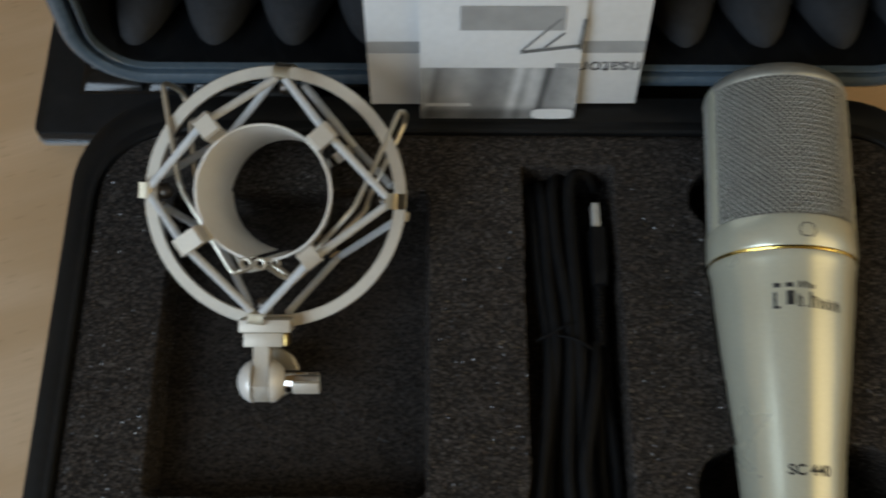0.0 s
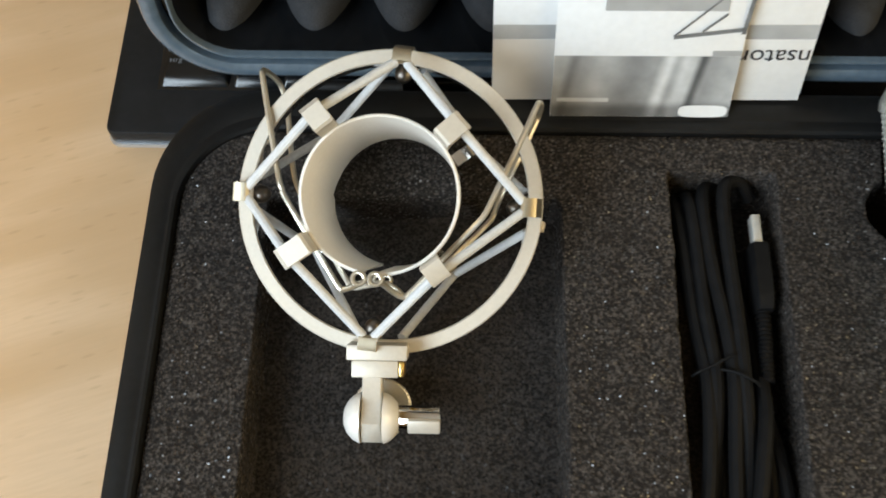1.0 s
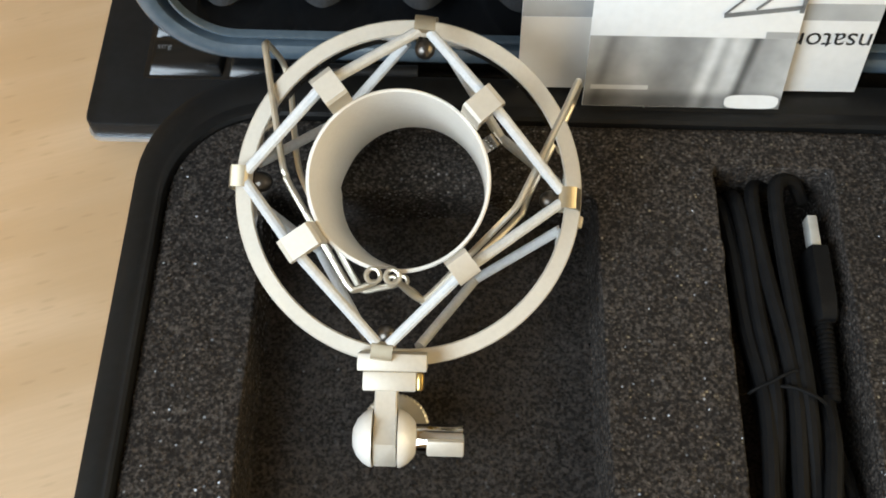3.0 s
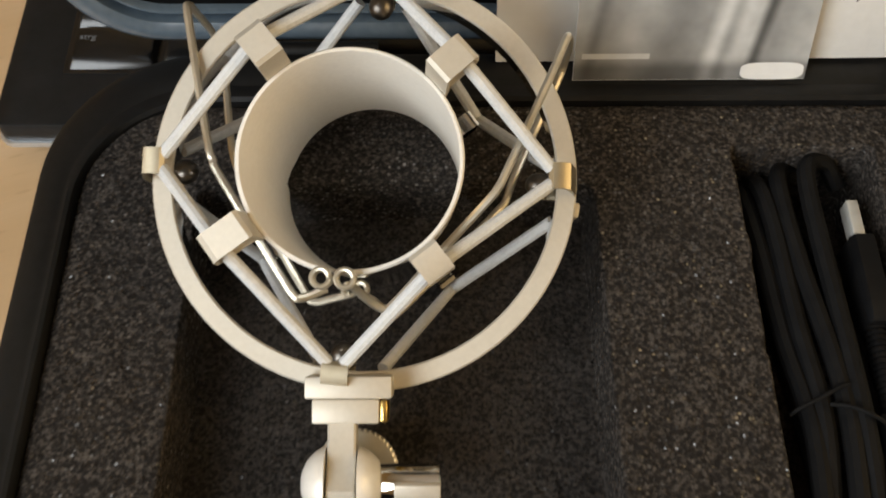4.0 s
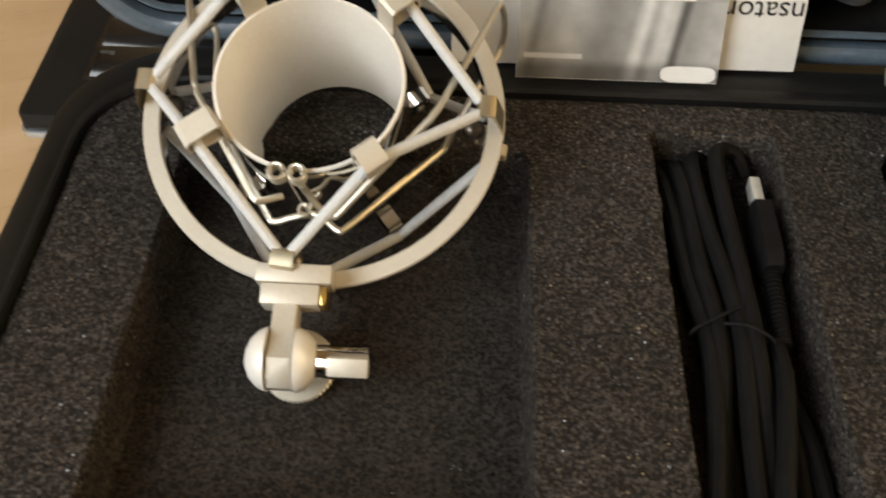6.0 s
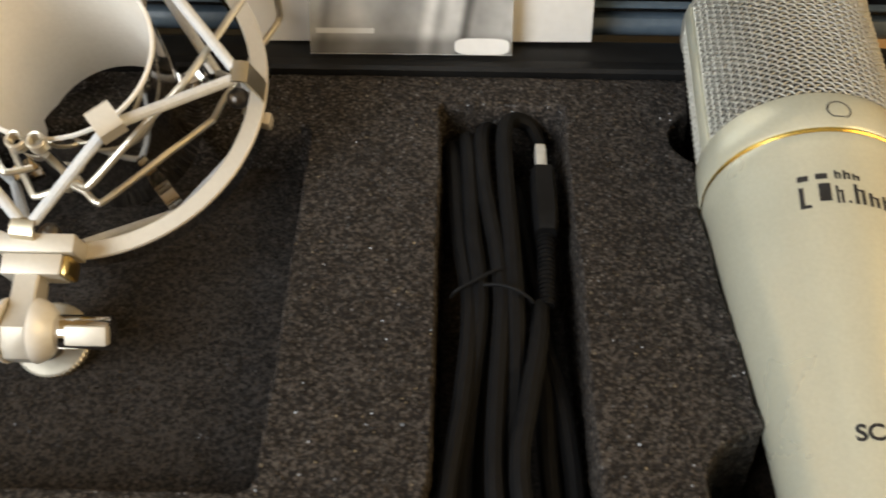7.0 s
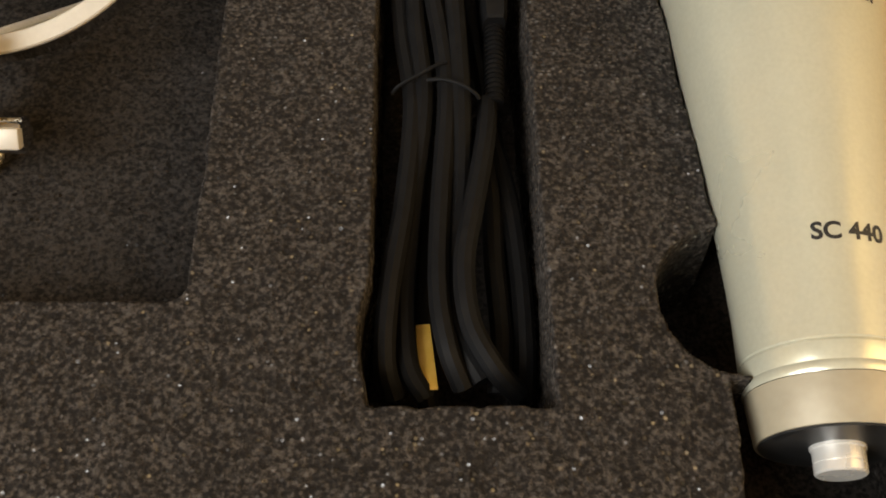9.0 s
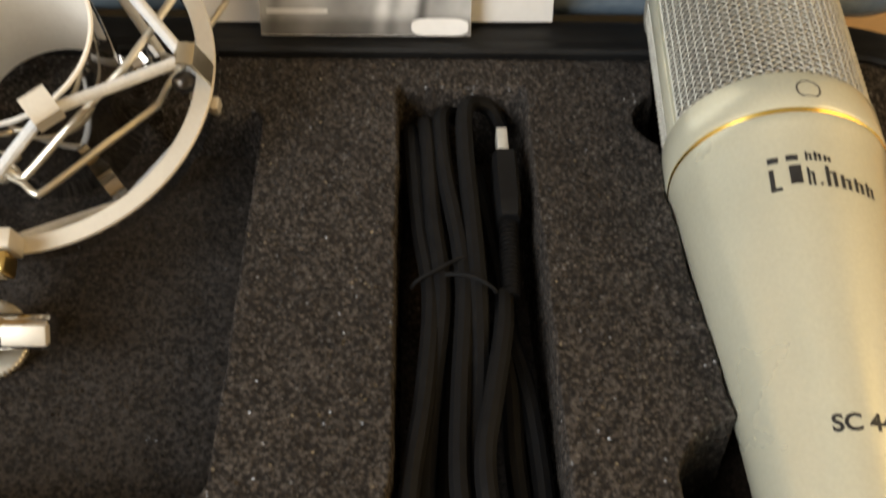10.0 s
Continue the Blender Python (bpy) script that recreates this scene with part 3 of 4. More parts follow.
lathe(bm, [(SR - .0012, .0084), (SR - .0010, .0090), (SR - .0003, .0090), (SR + .0001, .0084), (SR - .00052, .0081), (SR - .00185, -.0447), (SR - .0023, -.0450), (SR - .0026, -.0446)], 110, -91, 257, SC)
bmesh.ops.transform(bm, matrix=LEAN, verts=bm.verts)
part("lining", bm, SLEEVE, sleeve, "pale pearl lacquer inside the sleeve")
CLIPS = ((-51.0, 2.2), (50.9, -2.0), (5.3, 49.0), (-5.2, -49.2))
LOW_PADS = ((-23.4, 23.8), (28.6, 20.2), (-28.0, -17.0), (21.6, -24.8))
LOW_TURNS = ((-24.5, 24.8, -44), (29.7, 20.8, -44), (-29.0, -17.8, -43), (22.4, -26.0, -44))
PADS = ((-21.6, 27.0), (23.4, 23.4), (-29.4, -18.3), (17.8, -23.2))
for a, b in CLIPS:
    ang = math.atan2(b, a)
    m = Matrix.Rotation(ang, 4, "Z")
    bm = bmesh.new()
    # a strap bent round the ring
    prof = [(.0464, .0030), (.0474, .0040), (.0496, .0042), (.0516, .0034), (.0543, -.0070), (.0546, -.0180), (.0476, -.0192), (.0464, -.0180)]
    inner = [(.0474, .0022), (.0480, .0030), (.0494, .0032), (.0507, .0026), (.0539, -.0074), (.0541, -.0172), (.0482, -.0180), (.0474, -.0172)]
    loops = []
    for w in (-.0032, .0032):
        loops.append([(r, w, z) for r, z in prof] + [(r, w, z) for r, z in inner[::-1]])
    loft(bm, loops, True, True)
    bmesh.ops.recalc_face_normals(bm, faces=bm.faces)
    bmesh.ops.transform(bm, matrix=m, verts=bm.verts)
    clip = part("clip", bm, CLIPMETAL, mount)
    bm = bmesh.new()
    bmesh.ops.create_uvsphere(bm, u_segments=14, v_segments=8, radius=.0033)
    bmesh.ops.transform(bm, matrix=m @ Matrix.Translation((.0456, 0, -.0140)) @ Matrix.Diagonal((1.1, 1, .8, 1)), verts=bm.verts)
    part("rivet", bm, DARKMETAL, clip, "dark domed rivet")
for level, (pc, cc) in enumerate(((.0160, .0020), (-.0420, -.0188))):
    pads = PADS if level == 0 else LOW_PADS
    mid, sr = (SC, SR) if level == 0 else (LOW_SC, LOW_SR)
    for k, (a, b) in enumerate(pads):
        x, y = (a * MM - mid[0]), (b * MM - mid[1])
        ang, rad = math.atan2(y, x), math.hypot(x, y)
        m = Matrix.Translation((*mid, 0)) @ Matrix.Rotation(ang, 4, "Z")
        bm = bmesh.new()
        t = .0008
        up = 1 if level == 0 else -1
        out = .0046 if level == 0 else .0016
        prof = [(sr - .0002, pc - (.011 if level == 0 else .004) * up), (sr + .0005, pc + .0022 * up), (sr + .0015, pc + .0030 * up), (rad + out - .0016, pc + .0024 * up), (rad + out - .0002, pc + .0012 * up), (rad + out, pc - .0032 * up), (rad + out - .0016, pc - .0042 * up), (sr + .0010, pc - .0050 * up)]
        cen = (sum(p[0] for p in prof) / 8, sum(p[1] for p in prof) / 8)
        inn = [(r + (cen[0] - r) * t / max(1e-6, abs(cen[0] - r)) * min(1, abs(cen[0] - r) / .002), z + (cen[1] - z) * t / max(1e-6, abs(cen[1] - z)) * min(1, abs(cen[1] - z) / .002)) for r, z in prof]
        hw = .0036 if level == 0 else .0024
        loops = [[(r, w, z) for r, z in prof] for w in (-hw, hw)]
        loopi = [[(r, w, z) for r, z in inn] for w in (hw, -hw)]
        loft(bm, loops + loopi, wrap=True)
        bmesh.ops.recalc_face_normals(bm, faces=bm.faces)
        bmesh.ops.transform(bm, matrix=m, verts=bm.verts)
        part("pad_bracket", bm, NICKEL if level == 0 else CHROME, mount, "folded metal bracket")
    # each cord runs from clip to bracket to clip
    order = ((0, 0, 2), (2, 1, 1), (0, 2, 3), (3, 3, 1))
    for c0, p, c1 in order:
        turn = PADS[p] if level == 0 else LOW_TURNS[p]
        pa, pb = turn[0] * MM, turn[1] * MM
        px, py = (pa - mid[0]), (pb - mid[1])
        L = math.hypot(px, py)
        pp = Vector((mid[0] + px * (1 + .0016 / L), mid[1] + py * (1 + .0016 / L), pc - .0010 if level == 0 else turn[2] * MM))
        ends = []
        for c in (c0, c1):
            v = Vector((CLIPS[c][0] * MM, CLIPS[c][1] * MM, 0)).normalized() * (.0470 if level == 0 else .0478)
            side = (pp - v)
            side.z = 0
            tang = Vector((-v.y, v.x, 0)).normalized()
            v = v + tang * math.copysign(.0019 if level == 0 else .0062, side.dot(tang))
            v.z = cc
            if level and p == 3:
                # this one is tied further along the ring, beside the yoke and the clip
                v = Vector((.0055, -.0485, -.0130)) if c == 3 else Vector((.0495, -.0105, -.0210))
            ends.append(v)
        bm = bmesh.new()
        mid0, mid1 = pp + (ends[0] - pp).normalized() * .003, pp + (ends[1] - pp).normalized() * .003
        tube(bm, smooth_path([ends[0], ends[0].lerp(mid0, .5), mid0], 3), .00165, 10)
        tube(bm, smooth_path([mid0, pp, mid1], 6), .00165, 10)
        tube(bm, smooth_path([mid1, mid1.lerp(ends[1], .5), ends[1]], 3), .00165, 10)
        part("elastic_cord", bm, CORD, mount, "white elastic cord")


def wire(pts, r, name, mat=STEEL, label=""):
    bm = bmesh.new()
    tube(bm, [Vector(p) * MM for p in pts], r, 8)
    return part(name, bm, mat, mount, label)


# wire clamps with their spring coils
right = smooth_path([(-0.8, -29.5, -17), (3, -31.5, -16), (7, -34.9, -15.2), (10, -33.6, -15.4), (23, -20.5, -17.5), (35.4, -7.6, -20), (37.4, -5, -20.3), (40.5, 3.2, -21.2), (51.5, 27, -25.5), (53.4, 31.6, -26), (54, 33.8, -22), (53.6, 34.6, -12), (52.2, 34, -3), (51.2, 32.2, -.8), (47, 22.5, 0), (36.5, 0, 2.2), (34, -4.8, 2.5), (31, -8.4, 1.8), (18.5, -21.6, -2.2), (9, -31.8, -5.8), (6.2, -33.6, -6.4), (3, -32, -5), (-.5, -28.8, 0), (-1.4, -28.2, 4)], 6)
wire(right, .00108, "clamp_lever", label="bent steel wire clamp lever")
left = smooth_path([(-3.4, -29.6, -18), (-8, -30.6, -19), (-12.8, -31.4, -20.4), (-15.6, -28.6, -21), (-27, -9.5, -24.5), (-34.5, 4, -28), (-37.5, 14, -31), (-41, 36, -38), (-42.5, 41, -39), (-44, 45, -36), (-45.4, 46.6, -25), (-45.3, 45.6, -13), (-44.2, 40, -10), (-38, 9, -5), (-36.3, 3.4, -4.4), (-34.5, -.6, -4.2), (-19, -25.5, -2.8), (-15.8, -30.2, -2.4), (-13.8, -31, -2.6), (-8, -28.7, -4.5)], 6)
wire(left, .00108, "clamp_lever", label="bent steel wire clamp lever")
for cx, cy, z0, r, drop, turns in ((-7.8, -26.6, 11.0, 2.1, 1.5, 3), (-2.2, -26.8, 11.0, 2.1, 1.5, 3), (-3.6, -28.4, -16.5, 1.6, 1.7, 2), (-.4, -28.2, -15.5, 1.6, 1.7, 2)):
    pts = [(cx + r * math.cos(t * .5236), cy + r * math.sin(t * .5236), z0 - drop * t / 12) for t in range(12 * turns + 1)]
    wire(pts, .00068, "wire_eye", label="small eye curled in steel wire")
# a bent tab behind the ring
bm = bmesh.new()
box(bm, (-.0014, -.0020, -.0028), (.0012, .0020, .0022), .0007, Matrix.Translation((.0546, -.0084, -.0150)) @ Matrix.Rotation(radians(-9), 4, "Z"))
part("ring_tab", bm, NICKEL, ring, "small bent metal tab")
# the yoke and its swivel
bm = bmesh.new()
box(bm, (-.0126, -.0552, -.0095), (.0084, -.0498, .0012), .0006)
yoke = part("yoke", bm, NICKEL, mount)
bm = bmesh.new()
box(bm, (-.0109, -.0612, -.0090), (.0053, -.0553, .0004), .0006)
part("lower_block", bm, NICKEL, yoke)
# end plate, its warm reflection given as golden colour
bm = bmesh.new()
box(bm, (.0053, -.0610, -.0088), (.0074, -.0555, -.0002), .0008)
part("edge_plate", bm, WARMMETAL, yoke, "end plate with a warm reflection put into its golden colour")
bm = bmesh.new()
loops = []
for b, c0, c1 in ((-.0600, -.0072, -.0002), (-.0700, -.0080, .0006), (-.0765, -.0100, .0042), (-.0812, -.0088, .0022), (-.0838, -.0060, -.0010)):
    loops.append([(-.0071, b, c0), (-.0003, b, c0), (-.0003, b, c1 - .0005), (-.0008, b, c1), (-.0066, b, c1), (-.0071, b, c1 - .0005)])
loft(bm, loops, True, True)
bmesh.ops.recalc_face_normals(bm, faces=bm.faces)
stem = part("stem", bm, NICKEL, mount)
for s, x in ((-1, -.0076), (1, .0002)):
    bm = bmesh.new()
    prof = [(.0001, .0062 * 1.0), (.0030, .0059), (.0056, .0047), (.0076, .0028), (.0086, .0010), (.0088, 0), (.0001, 0)]
    lathe(bm, prof, 32, wrap=False)
    bmesh.ops.transform(bm, matrix=Matrix.Translation((x, -.0757, -.0035)) @ Matrix.Rotation(radians(90 * s), 4, "Y"), verts=bm.verts)
    part("swivel_dome", bm, SLEEVE, stem)
bm = bmesh.new()
lathe(bm, [(.0001, 0), (.0044, 0), (.0046, .0003), (.0046, .0147), (.0043, .0150), (.0001, .0150)], 28, wrap=False)
bmesh.ops.transform(bm, matrix=Matrix.Translation((.0049, -.0757, -.0040)) @ Matrix.Rotation(radians(90), 4, "Y"), verts=bm.verts)
sock = part("stud", bm, CHROME, stem, "polished round stud")
bm = bmesh.new()
box(bm, (.0088, -.0028, .0020), (.0200, .0026, .0055), .0006, Matrix.Translation((0, -.0757, -.0040)) @ Matrix.Rotation(radians(24), 4, "X"))
part("stud_cover", bm, NICKEL, sock)
bm = bmesh.new()
teeth = []
for z, r in ((-.0013, .0098), (-.0009, .0104), (.0009, .0104), (.0013, .0098)):
    teeth.append([((r + (.0004 if k % 2 else 0)) * math.cos(2 * math.pi * k / 96), (r + (.0004 if k % 2 else 0)) * math.sin(2 * math.pi * k / 96), z) for k in range(96)])
loft(bm, teeth, True, True)
bmesh.ops.transform(bm, matrix=Matrix.Translation((-.0015, -.0748, -.0190)), verts=bm.verts)
wheel = part("thumb_wheel", bm, STEEL, stem, "knurled steel thumb wheel")
bm = bmesh.new()
lathe(bm, [(.0001, -.0178), (.0050, -.0178), (.0053, -.0172), (.0050, -.0120), (.0044, -.0090), (.0001, -.0088)], 32, 0, 360, (-.0025, -.0757), wrap=False)
part("nut", bm, DARKMETAL, wheel, "dark nut under the swivel")

# ---- microphone ----
AXIS = Vector((MIC_DX, 1, MIC_DZ)).normalized()
side = AXIS.cross(Vector((0, 0, 1))).normalized()
top_ = side.cross(AXIS)
MICM = Matrix((( side.x, AXIS.x, top_.x, MIC_X), (side.y, AXIS.y, top_.y, .15), (side.z, AXIS.z, top_.z, MIC_Z), (0, 0, 0, 1)))
mic = thing("microphone", MICM, "champagne large-diaphragm microphone lying in its foam cut-out", "microphone")
YUP = Matrix.Rotation(radians(-90), 4, "X")


def turned(name, prof, mat, parent, label="", n=72, wrap=False):
    """Turned round the microphone's own axis; (radius, distance along it)."""
    bm = bmesh.new()
    lathe(bm, prof, n, wrap=wrap)
    bmesh.ops.transform(bm, matrix=YUP, verts=bm.verts)
    bmesh.ops.recalc_face_normals(bm, faces=bm.faces)
    return part(name, bm, mat, parent, label)


R = mic_radius
body = turned("body", [(.0188, -.1094), (.0191, -.1088), (.0191, -.1074), (.0190, -.1072), (.0190, -.1070), (.0191, -.1068), (.0192, -.1029), (.0190, -.1026), (.0190, -.1022), (.0193, -.1019), (R(.060), -.090), (R(.068), -.082), (R(.08), -.070), (R(.095), -.055), (R(.11), -.040), (R(.125), -.025), (R(.14), -.010), (R(.150), .000), (.0295, .0038), (.0301, .0065), (.0300, .0071), (.0285, .0073)], PAINT, mic)
turned("end_face", [(.0001, -.1206), (.0164, -.1206), (.0167, -.1203), (.0165, -.1196)], INK, mic, "flat black end of the microphone")
turned("end_cap", [(.0160, -.1194), (.0168, -.1202), (.0172, -.1202), (.0175, -.1198), (.0187, -.1102), (.0188, -.1096), (.0184, -.1092)], CAPMETAL, mic, "tapered lacquered end cap, its dim reflection put into a darker colour")
turned("gold_ring", [(.0288, .0071), (.0300, .0073), (.0303, .0079), (.0301, .0086), (.0288, .0087)], GOLD, mic, "thin gold trim ring", wrap=True)
turned("collar", [(.0285, .0085), (.0302, .0087), (.0306, .0095), (.0306, .0211), (.0303, .0219), (.0288, .0221)], PAINT, mic, "smooth lacquered collar")
turned("connector", [(.0001, -.1268), (.0052, -.1268), (.0056, -.1264), (.0056, -.1246), (.0054, -.1244), (.0056, -.1242), (.0056, -.1214), (.0060, -.1212), (.0060, -.1202), (.0001, -.1202)], SOCKET, mic, "shiny metal socket")
GR, G0, G1 = .0296, .0219, .0908
turned("grille_lining", [(.0276, G0 - .001), (.0276, G1 - .008), (.0262, G1 - .003), (.022, G1), (.0001, G1 + .001)], INNER, mic, "dark lining behind the wire mesh")
# woven wire of the grille: two families of helices
bm = bmesh.new()
COUNT, SLOPE, Y0, Y1 = 66, 1.15, G0 - .0004, G1 - .0062
TURN = SLOPE / GR
for fam in (1, -1):
    for k in range(COUNT):
        pts = []
        steps = int(2 * (Y1 - Y0) * TURN * COUNT / (2 * math.pi) * 2)
        for i in range(steps + 1):
            y = Y0 + (Y1 - Y0) * i / steps
            w = 2 * math.pi * k / COUNT + fam * (y - Y0) * TURN
            cross = (w + fam * (y - Y0) * TURN) * COUNT / (2 * math.pi)
            rr = GR + fam * .00036 * math.cos(math.pi * (cross + k))
            if math.sin(w) > -.25:
                pts.append((rr * math.cos(w), y, rr * math.sin(w)))
            elif pts:
                if len(pts) > 2:
                    tube(bm, pts, .00033, 5, False)
                pts = []
        if len(pts) > 2:
            tube(bm, pts, .00033, 5, False)
part("wire_mesh", bm, MESH, mic, "woven wire mesh grille", sharp=180)
turned("grille_rim", [(GR + .0006, G1 - .0075), (GR + .0009, G1 - .0068), (GR + .0007, G1 - .0052), (GR - .0012, G1 - .0018), (.0255, G1 + .0006), (.0248, G1 + .0002), (.0276, G1 - .0030), (GR - .0010, G1 - .0070)], MESH, mic, "rounded rim at the grille's top", wrap=True)
turned("grille_top", [(.0250, G1 + .0004), (.016, G1 + .0012), (.0001, G1 + .0016)], MESH, mic)
for w in (168, 12):
    bm = bmesh.new()
    m = Matrix.Rotation(radians(-w), 4, "Y")
    box(bm, (GR - .0010, G0 - .001, -.0027), (GR + .0010, G1 - .005, .0027), .0006, m)
    part("side_bar", bm, PAINT, mic, "flat lacquered side bar of the grille")


def on_mic(lift=.00012):
    def place(s, y):
        """s runs round the body from its crest, y along the axis."""
        r = R(y + .15) + lift
        if .0085 <= y <= .0219:
            r = .0306 + lift
        w = s / R(y + .15)
        return Vector((r * math.sin(w), y, r * math.cos(w)))
    return place


lettering("model_number", "SC 440", .0056, INK, mic, lambda x, y: on_mic()(x - .0075, y - .0800), label="black printed model number", bold=0.03)


def decal(name, polys, label):
    bm = bmesh.new()
    pl = on_mic()
    for s0, s1, y0, y1 in polys:
        n = max(1, int((s1 - s0) / .001))
        for i in range(n):
            a, b = s0 + (s1 - s0) * i / n, s0 + (s1 - s0) * (i + 1) / n
            bm.faces.new([bm.verts.new(pl(*q)) for q in ((a, y0), (b, y0), (b, y1), (a, y1))])
    return part(name, bm, INK, mic, label)


decal("logo_mark", [(-0.0124, -0.0096, -.0084, -.0066), (-0.0078, -0.0048, -.0082, -.0064), (-0.0124, -0.0112, -.0168, -.0102), (-0.0112, -0.0096, -.0168, -.0158), (-0.0074, -0.0044, -.0152, -.0096)], "black logo of small printed blocks")
BARS = []
for s0, s1, low, high in ((-.0030, -.0014, -.0084, -.0056), (-.0008, .0010, -.0085, -.0056), (.0016, .0034, -.0087, -.0066), (-.0032, -.0014, -.0160, -.0106), (.0014, .0042, -.0162, -.0100), (.0052, .0080, -.0164, -.0122), (.0090, .0116, -.0166, -.0124), (.0125, .0150, -.0168, -.0126)):
    w = .36 * (s1 - s0)
    BARS += [(s0, s0 + w, low, high), (s1 - w, s1, low, high - .25 * (high - low)), (s0 + w, s1 - w, high - .25 * (high - low) - .0006, high - .25 * (high - low))]
BARS.append((-.0003, .0004, -.0160, -.0152))
for bar in BARS:
    decal("printed_bar", [bar], "black printed bar")
bm = bmesh.new()
pl = on_mic(.00010)
N = 40
ringv = [[bm.verts.new(pl(.0012 + q * math.cos(2 * math.pi * k / N), .0149 + q * math.sin(2 * math.pi * k / N) + (.0005 if 27 < k < 33 else 0))) for k in range(N)] for q in (.0029, .0033)]
for k in range(N):
    bm.faces.new((ringv[0][k], ringv[0][(k + 1) % N], ringv[1][(k + 1) % N], ringv[1][k]))
part("pattern_symbol", bm, INK, mic, "thin black round pickup symbol")

# ---- cable ----
cable = thing("usb_cable", pose(.0545, .125, .004), "coiled black cable bundled with a tie in its foam slot", "cable")
CO = Vector((.0545, .125, .004))


def strand(pts, r=.0027):
    bm = bmesh.new()
    tube(bm, [p - CO for p in smooth_path(pts, 10)], r, 10)
    return bm


runs = (
    [(.0390, .2065, .012), (.0388, .2010, .0215), (.0396, .180, .0265), (.0415, .150, .027), (.0440, .125, .0285), (.0420, .095, .0285), (.0385, .070, .0275), (.0375, .053, .0250), (.0395, .0465, .0180)],
    [(.0432, .2070, .014), (.0430, .2020, .0245), (.0438, .187, .0285), (.0450, .155, .0290), (.0470, .125, .0290), (.0440, .095, .0260), (.0420, .070, .0230), (.0428, .053, .0215), (.0470, .0462, .0180)],
    [(.0560, .2085, .0200), (.0500, .2060, .0255), (.0478, .195, .0285), (.0490, .170, .0300), (.0520, .145, .0305), (.0530, .125, .0305), (.0510, .095, .0290), (.0500, .070, .0285), (.0518, .055, .0270), (.0555, .0470, .0215)],
    [(.0680, .2035, .0210), (.0640, .2080, .0262), (.0585, .2070, .0290), (.0555, .200, .0305), (.0550, .180, .0315), (.0560, .150, .0315), (.0565, .125, .0310), (.0560, .100, .0280), (.0540, .080, .0260), (.0545, .060, .0250), (.0600, .0480, .0230)],
    [(.0640, .128, .0260), (.0625, .112, .0305), (.0590, .092, .0315), (.0560, .075, .0310), (.0570, .060, .0295), (.0620, .0500, .0270), (.0680, .0462, .0200)],
    [(.0620, .122, .0200), (.0640, .100, .0230), (.0640, .080, .0220), (.0650, .060, .0200), (.0640, .048, .0160)],
    [(.0640, .126, .0190), (.0680, .100, .0230), (.0700, .080, .0215), (.0705, .060, .0195), (.0700, .0465, .0150)],
    [(.0600, .190, .0120), (.0640, .150, .0160), (.0670, .110, .0150), (.0690, .070, .0120), (.0690, .046, .0100)],
    [(.0400, .205, .0090), (.0450, .150, .0140), (.0480, .100, .0160), (.0460, .060, .0140), (.0480, .045, .0110)],
)
for pts in runs:
    part("cable_run", strand(pts), RUBBER, cable)
for pts in ([(.0385, .1282, .0290), (.0405, .1292, .0312), (.0455, .1312, .0332), (.0505, .1336, .0345), (.0530, .1344, .0348)], [(.0478, .1296, .0330), (.0520, .1284, .0346), (.0565, .1262, .0352), (.0600, .1244, .0340), (.0612, .1238, .0325)]):
    part("wire_tie", strand(pts, .00055), RUBBER, cable, "thin black twist tie")
bm = bmesh.new()
PX, PZ = .0668, .0270
box(bm, (PX - .0018, .1795, PZ - .0010), (PX + .0016, .1922, PZ + .0046), .0004)
bmesh.ops.translate(bm, vec=-CO, verts=bm.verts)
part("plug_shell", bm, PLUGMETAL, cable, "bare metal plug shell")
bm = bmesh.new()
loft(bm, [[q for q in [(PX + sx * w, y, PZ + sz * h) for sx, sz in ((-1, -.7), (-.7, -1), (.7, -1), (1, -.7), (1, .7), (.7, 1), (-.7, 1), (-1, .7))]] for y, w, h in ((.1796, .0034, .0068), (.1790, .0037, .0071), (.1600, .0037, .0071), (.1545, .0034, .0060), (.1535, .0030, .0050))], True, True)
bmesh.ops.translate(bm, vec=-CO, verts=bm.verts)
bmesh.ops.recalc_face_normals(bm, faces=bm.faces)
part("plug_grip", bm, RUBBER, cable, "moulded black plug grip")
bm = bmesh.new()
prof = []
for i in range(16):
    y = .1538 - i * .0017
    prof += [(y, .0030 - i * .00002), (y - .0009, .0030 - i * .00002), (y - .0010, .0024), (y - .0016, .0024)]
loft(bm, [[(PX - .0004 * (.1538 - y) / .01 + r * math.cos(2 * math.pi * k / 12), y, PZ - .0002 + r * math.sin(2 * math.pi * k / 12)) for k in range(12)] for y, r in prof], True, True)
bmesh.ops.translate(bm, vec=-CO, verts=bm.verts)
bmesh.ops.recalc_face_normals(bm, faces=bm.faces)
part("strain_relief", bm, RUBBER, cable, "ribbed strain relief")
bm = bmesh.new()
box(bm, (.0448, .0470, .0120), (.0490, .0640, .0126), .0002, Matrix.Translation((.047, .055, .012)) @ Matrix.Rotation(radians(6), 4, "Z") @ Matrix.Translation((-.047, -.055, -.012)) @ Matrix.Translation((0, 0, .008)))
tagged(part("paper_tag", bm, YELLOW), "small yellow paper tag tucked between the cable loops", "tag")

# ---- printed matter leaning on the lid ----
BOOKM = Matrix.Translation((.0262, .2392, .0374)) @ Matrix.Rotation(radians(74), 4, "X") @ Matrix.Rotation(radians(0.6), 4, "Z")
book = thing("booklet", BOOKM, "white printed manual booklet leaning against the open lid", "booklet")
bm = bmesh.new()
box(bm, (-.0602, 0, -.0016), (.0602, .150, 0), .0002)
